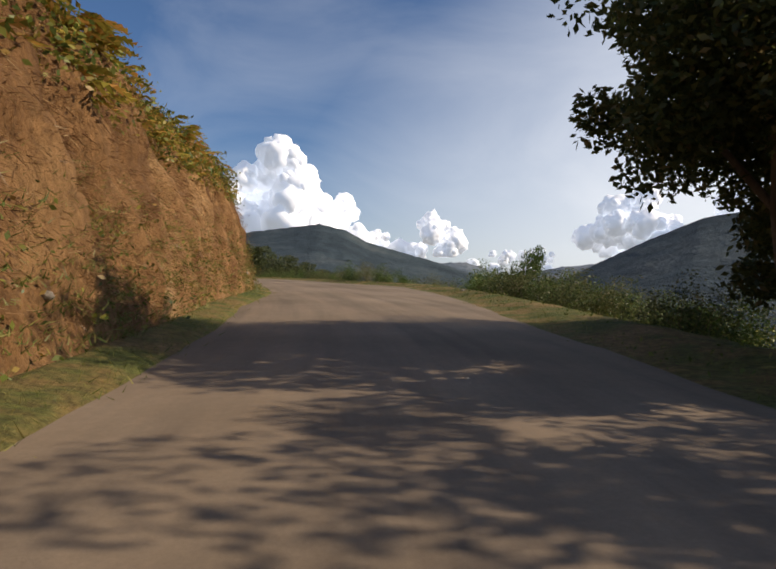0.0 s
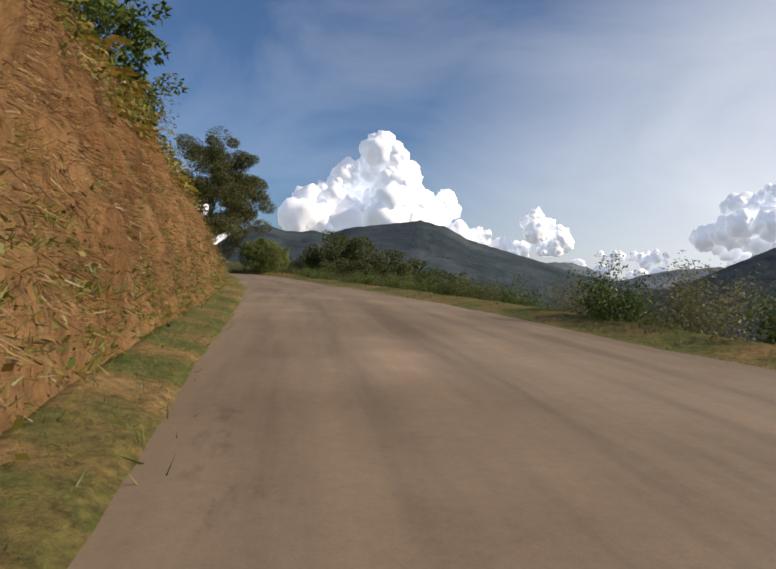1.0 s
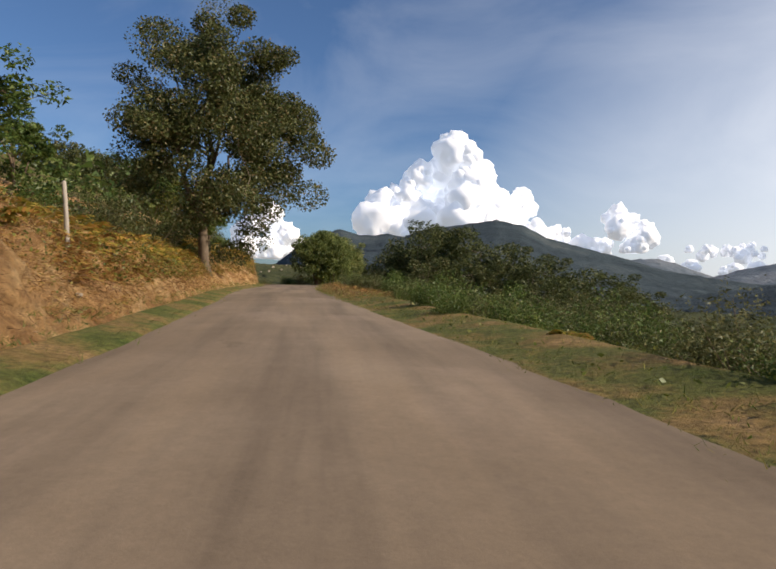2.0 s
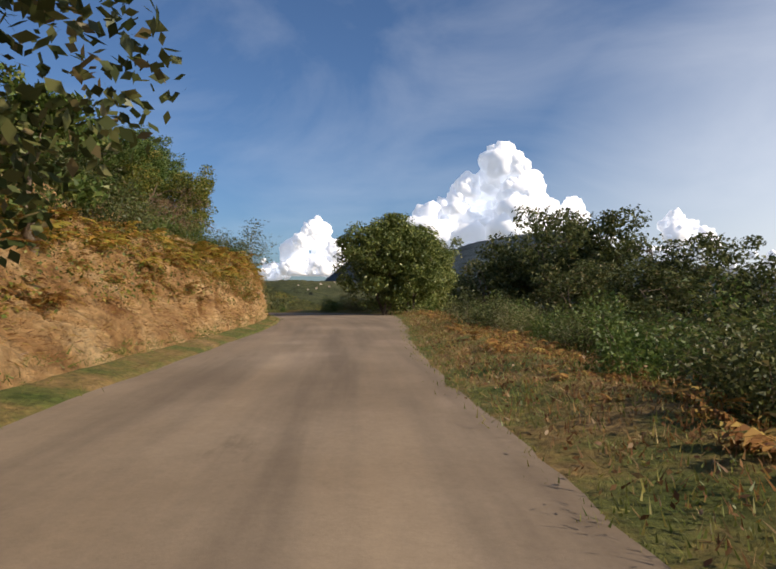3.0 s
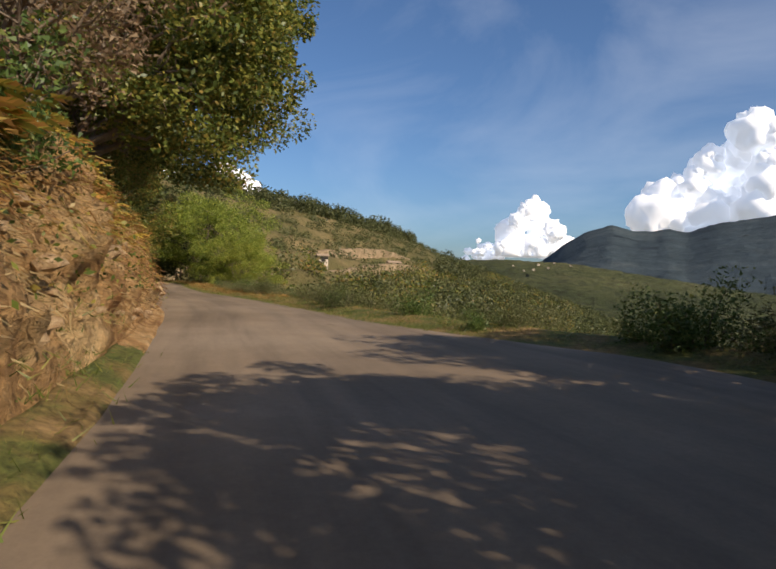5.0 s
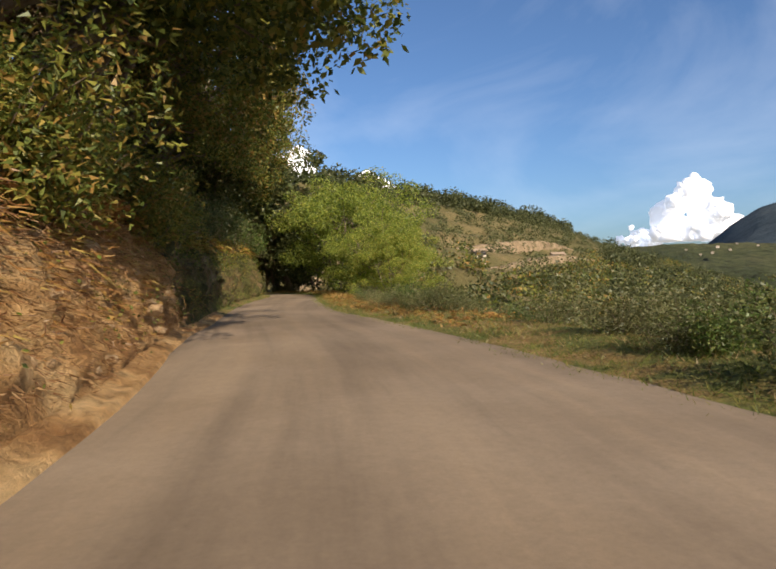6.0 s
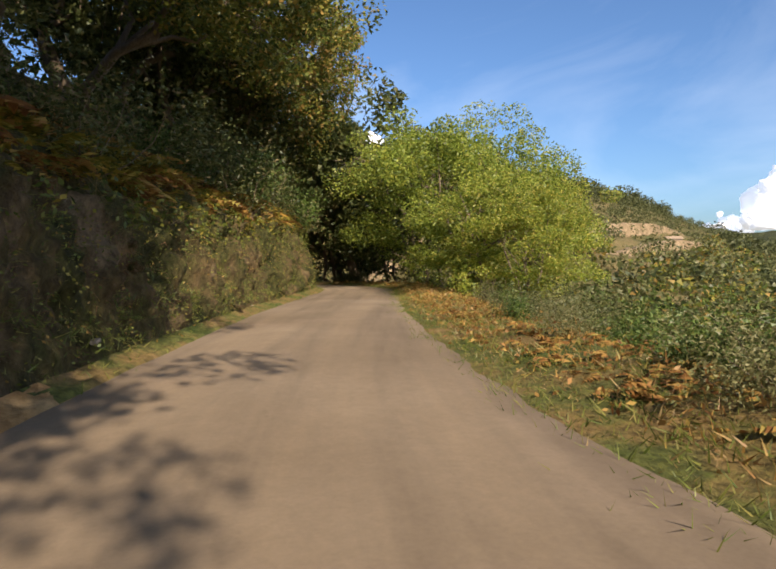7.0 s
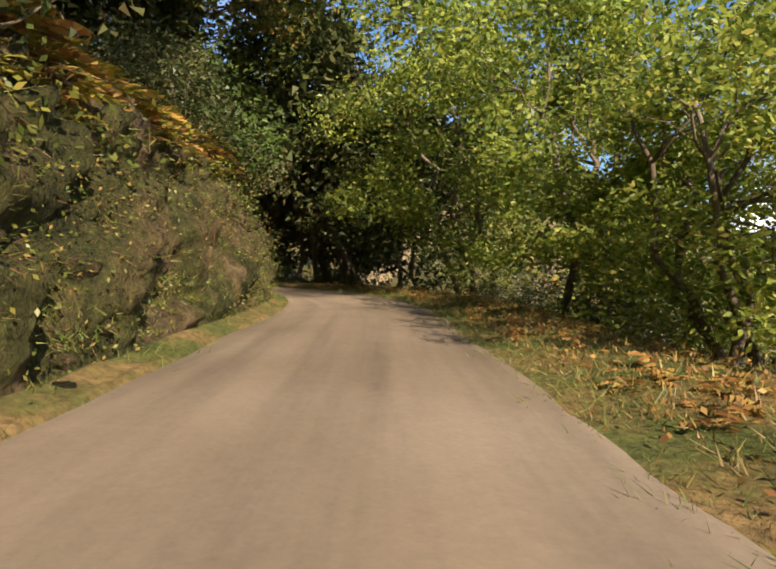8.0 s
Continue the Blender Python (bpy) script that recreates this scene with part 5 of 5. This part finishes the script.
def bm_mesh(name, bm, material, bevel=0.0):
    if bevel:
        bmesh.ops.bevel(bm, geom=bm.edges[:], offset=bevel, segments=1, affect="EDGES")
    me = bpy.data.meshes.new(name)
    bm.to_mesh(me)
    bm.free()
    me.materials.append(material)
    return me


def make_house(w, d, h, wall, label):
    """A small house: walls, pitched roof, door and windows."""
    root = new("house")
    tagged(root, label, "house")
    b = bmesh.new()
    box(b, -w / 2, -d / 2, -2.0, w / 2, d / 2, h)
    part("wall", bm_mesh("wall", b, wall, 0.03), root)
    b = bmesh.new()
    o = 0.35
    v = [b.verts.new(p) for p in ((-w/2 - o, -d/2 - o, h), (w/2 + o, -d/2 - o, h), (w/2 + o, d/2 + o, h), (-w/2 - o, d/2 + o, h), (-w/2 - o, 0, h + d * 0.3), (w/2 + o, 0, h + d * 0.3))]
    for f in ((0, 1, 5, 4), (2, 3, 4, 5), (0, 4, 3), (1, 2, 5), (0, 3, 2, 1)):
        b.faces.new([v[i] for i in f])
    part("roof", bm_mesh("roof", b, M_TILE), root)
    b = bmesh.new()
    box(b, -0.45, -d/2 - 0.04, 0, 0.45, -d/2 + 0.05, min(2.0, h * 0.8))
    part("door", bm_mesh("door", b, M_DARK), root)
    for x in (-w * 0.3, w * 0.3):
        b = bmesh.new()
        box(b, x - 0.4, -d/2 - 0.04, h * 0.45, x + 0.4, -d/2 + 0.05, h * 0.8)
        part("window", bm_mesh("window", b, M_DARK), root)
    return root


def stand(ob, x, y, turn):
    ob.matrix_basis = pose(x, y, ground_z(x, y), 0, 0, turn)
    return ob


stand(make_house(2.0, 1.6, 1.2, M_PLASTER, "small ochre stone hut on the hill terrace"), -145.8, 228.3, 60)
stand(make_house(2.6, 2.0, 1.4, M_PLASTER, "small pale hut on the terraced hillside"), -161.0, 270.3, 55)
stand(make_house(2.0, 1.8, 1.7, M_PLASTER, "tiny white hut among olive scrub"), -171.8, 285.6, 55)


def terrace_wall(n, m0, m1):
    """A dry-stone terrace wall along the hill."""
    m = np.arange(m0, m1, 1.0)
    x, y = -144.5 - 0.93 * n - 0.36 * m, 228 - 0.36 * n + 0.93 * m
    z = land(x, y)
    V = np.stack([np.stack([x + dx * 0.93, y + dx * 0.36, z + dz + 0.25 * lumpy(np.stack([m, m * 0, m * 0 + dz], 1), 6, 3, 5)], 1) for dx, dz in ((1.6, -1.6), (1.0, 1.1), (-0.4, 1.35), (-1.4, 0.4))], 1)
    ob = new("terrace_wall", mesh_np("terrace_wall", V.reshape(-1, 3), grid_faces(len(m), 4), M_TERRACE))
    return tagged(ob, "tan earth and dry-stone terrace edge on the hill", "terrace wall", "terraces on the hill", kind="structure")


terrace_wall(-1.5, -40, 110)
terrace_wall(9, -50, 90)

# the village on the far mountain's flank
def hillside_house(yaw, up, w, label):
    a, e = radians(yaw), radians(up)
    eye = Vector((-38, 115, 4.3))
    d = Vector((-math.sin(a) * math.cos(e), math.cos(a) * math.cos(e), math.sin(e)))
    hits = []
    for ob in bpy.data.objects:
        if ob.name.startswith("backdrop_m"):
            tree = BVHTree.FromPolygons([v.co for v in ob.data.vertices], [p.vertices[:] for p in ob.data.polygons])
            hit = tree.ray_cast(eye, d)
            if hit[0] is not None:
                hits.append((hit[3], hit[0]))
    if hits:
        far, p = min(hits)
        h = make_house(w, w * 0.7, w * 0.6, M_PLASTER, label)
        h.matrix_basis = pose(p.x, p.y, p.z, 0, 0, yaw + 20)
        k = far / 1700
        h.scale = (k, k, k)
        tagged(h, group="village houses")


for yaw, up, w in ((26.9, 0.9, 5), (26.5, 1.3, 6), (25.7, 1.05, 5), (27.7, 0.8, 4), (25.2, 1.5, 4), (23.9, 1.3, 4), (28.6, 1.2, 4)):
    hillside_house(yaw, up, w, "pale village house on the mountain's flank")

# fence posts on the bank
for i, (s, lat, tilt) in enumerate(((172.7, -3.7, 2), (84.0, -5.2, 4), (80.0, -5.6, -6), (76.5, -6.0, 5), (88.5, -5.2, -3))):
    x, y = (float(v) for v in on_line(s, lat))
    v, f = tubes([[((0, 0, -0.4), 0.055), ((0, 0, 0.2), 0.052), ((0.01, 0, 0.8), 0.05), ((0, 0.01, 1.42), 0.046), ((0, 0.01, 1.45), 0.02)]], 8)
    post = new("fence_post", mesh_np("fence_post", v, f, M_POST))
    post.matrix_basis = pose(x, y, ground_z(x, y), tilt, tilt * 0.6, 30 * i)
    tagged(post, "weathered grey wooden fence post on the bank", "fence post", "fence posts on the bank")


def make_rock(seed, size):
    b = bmesh.new()
    bmesh.ops.create_icosphere(b, subdivisions=2, radius=1.0)
    p = np.array([v.co[:] for v in b.verts])
    d = 1 + 0.28 * lumpy(p, 1.6, 3, seed)
    for v, k in zip(b.verts, d):
        v.co = v.co * float(k) * size
        v.co.z *= 0.7
    ob = new("rock", bm_mesh("rock", b, M_STONE))
    return tagged(ob, "pale broken stone lying at the foot of the bank", "rock", "stones by the road")


def make_rubble(seed, material=M_RUBBLE, label="angular tan stone sticking out of the earth bank"):
    """A broken, flat-faced stone set in the bank."""
    b = bmesh.new()
    bmesh.ops.create_icosphere(b, subdivisions=1, radius=1.0)
    p = np.array([v.co[:] for v in b.verts])
    d = 1 + 0.35 * lumpy(p, 1.9, 2, seed)
    for v, k in zip(b.verts, d):
        v.co = v.co * float(k)
    ob = new("bank_stone", bm_mesh("bank_stone", b, material))
    return tagged(ob, label, "stone", "stones in the bank")


rubble = [make_rubble(140 + k) for k in range(5)]
# the mossy stones take the bank's shade-darkened earth colour
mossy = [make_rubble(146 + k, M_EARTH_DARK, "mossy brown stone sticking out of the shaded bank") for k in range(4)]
at_, nrm_, rr_ = on_bank("cut_bank_low", 180, 136, 182, 0.16, 0.62, 151)
at_b, nrm_b, _ = on_bank("cut_bank_shaded", 80, 184, 222, 0.16, 0.5, 152)
at_, nrm_ = np.concatenate([at_, at_b]), np.concatenate([nrm_, nrm_b])
for k in range(260):
    q = rr_.uniform(0.04, 0.15) if k < 180 else rr_.uniform(0.06, 0.2)
    p = at_[k] - nrm_[k] * q * 0.4
    m = pose(p[0], p[1], p[2], rr_.uniform(-30, 30), rr_.uniform(-30, 30), rr_.uniform(0, 360))
    if k < 180:
        ob = rubble[k] if k < 5 else copy_thing(rubble[k % 5], m)
    else:
        ob = mossy[k - 180] if k < 184 else copy_thing(mossy[k % 4], m)
    ob.matrix_basis = m
    ob.scale = (q * 1.3, q, q * 0.7)

rocks = [make_rock(100 + k, 0.16) for k in range(4)]
for k in range(44):
    s = rng.uniform(5, 215)
    left = rng.random() < 0.9
    lat = float(at(EDGE_L, s)) - rng.uniform(0.3, 1.3) if left else float(at(EDGE_R, s)) + rng.uniform(0.4, 2.0)
    x, y = (float(v) for v in on_line(s, lat))
    src = rocks[k % 4]
    m = pose(x, y, ground_z(x, y) + 0.03, rng.uniform(-20, 20), rng.uniform(-20, 20), rng.uniform(0, 360))
    ob = src if k < 4 else copy_thing(src, m)
    ob.matrix_basis = m
    q = rng.uniform(0.25, 0.55)
    ob.scale = (q, q, q)
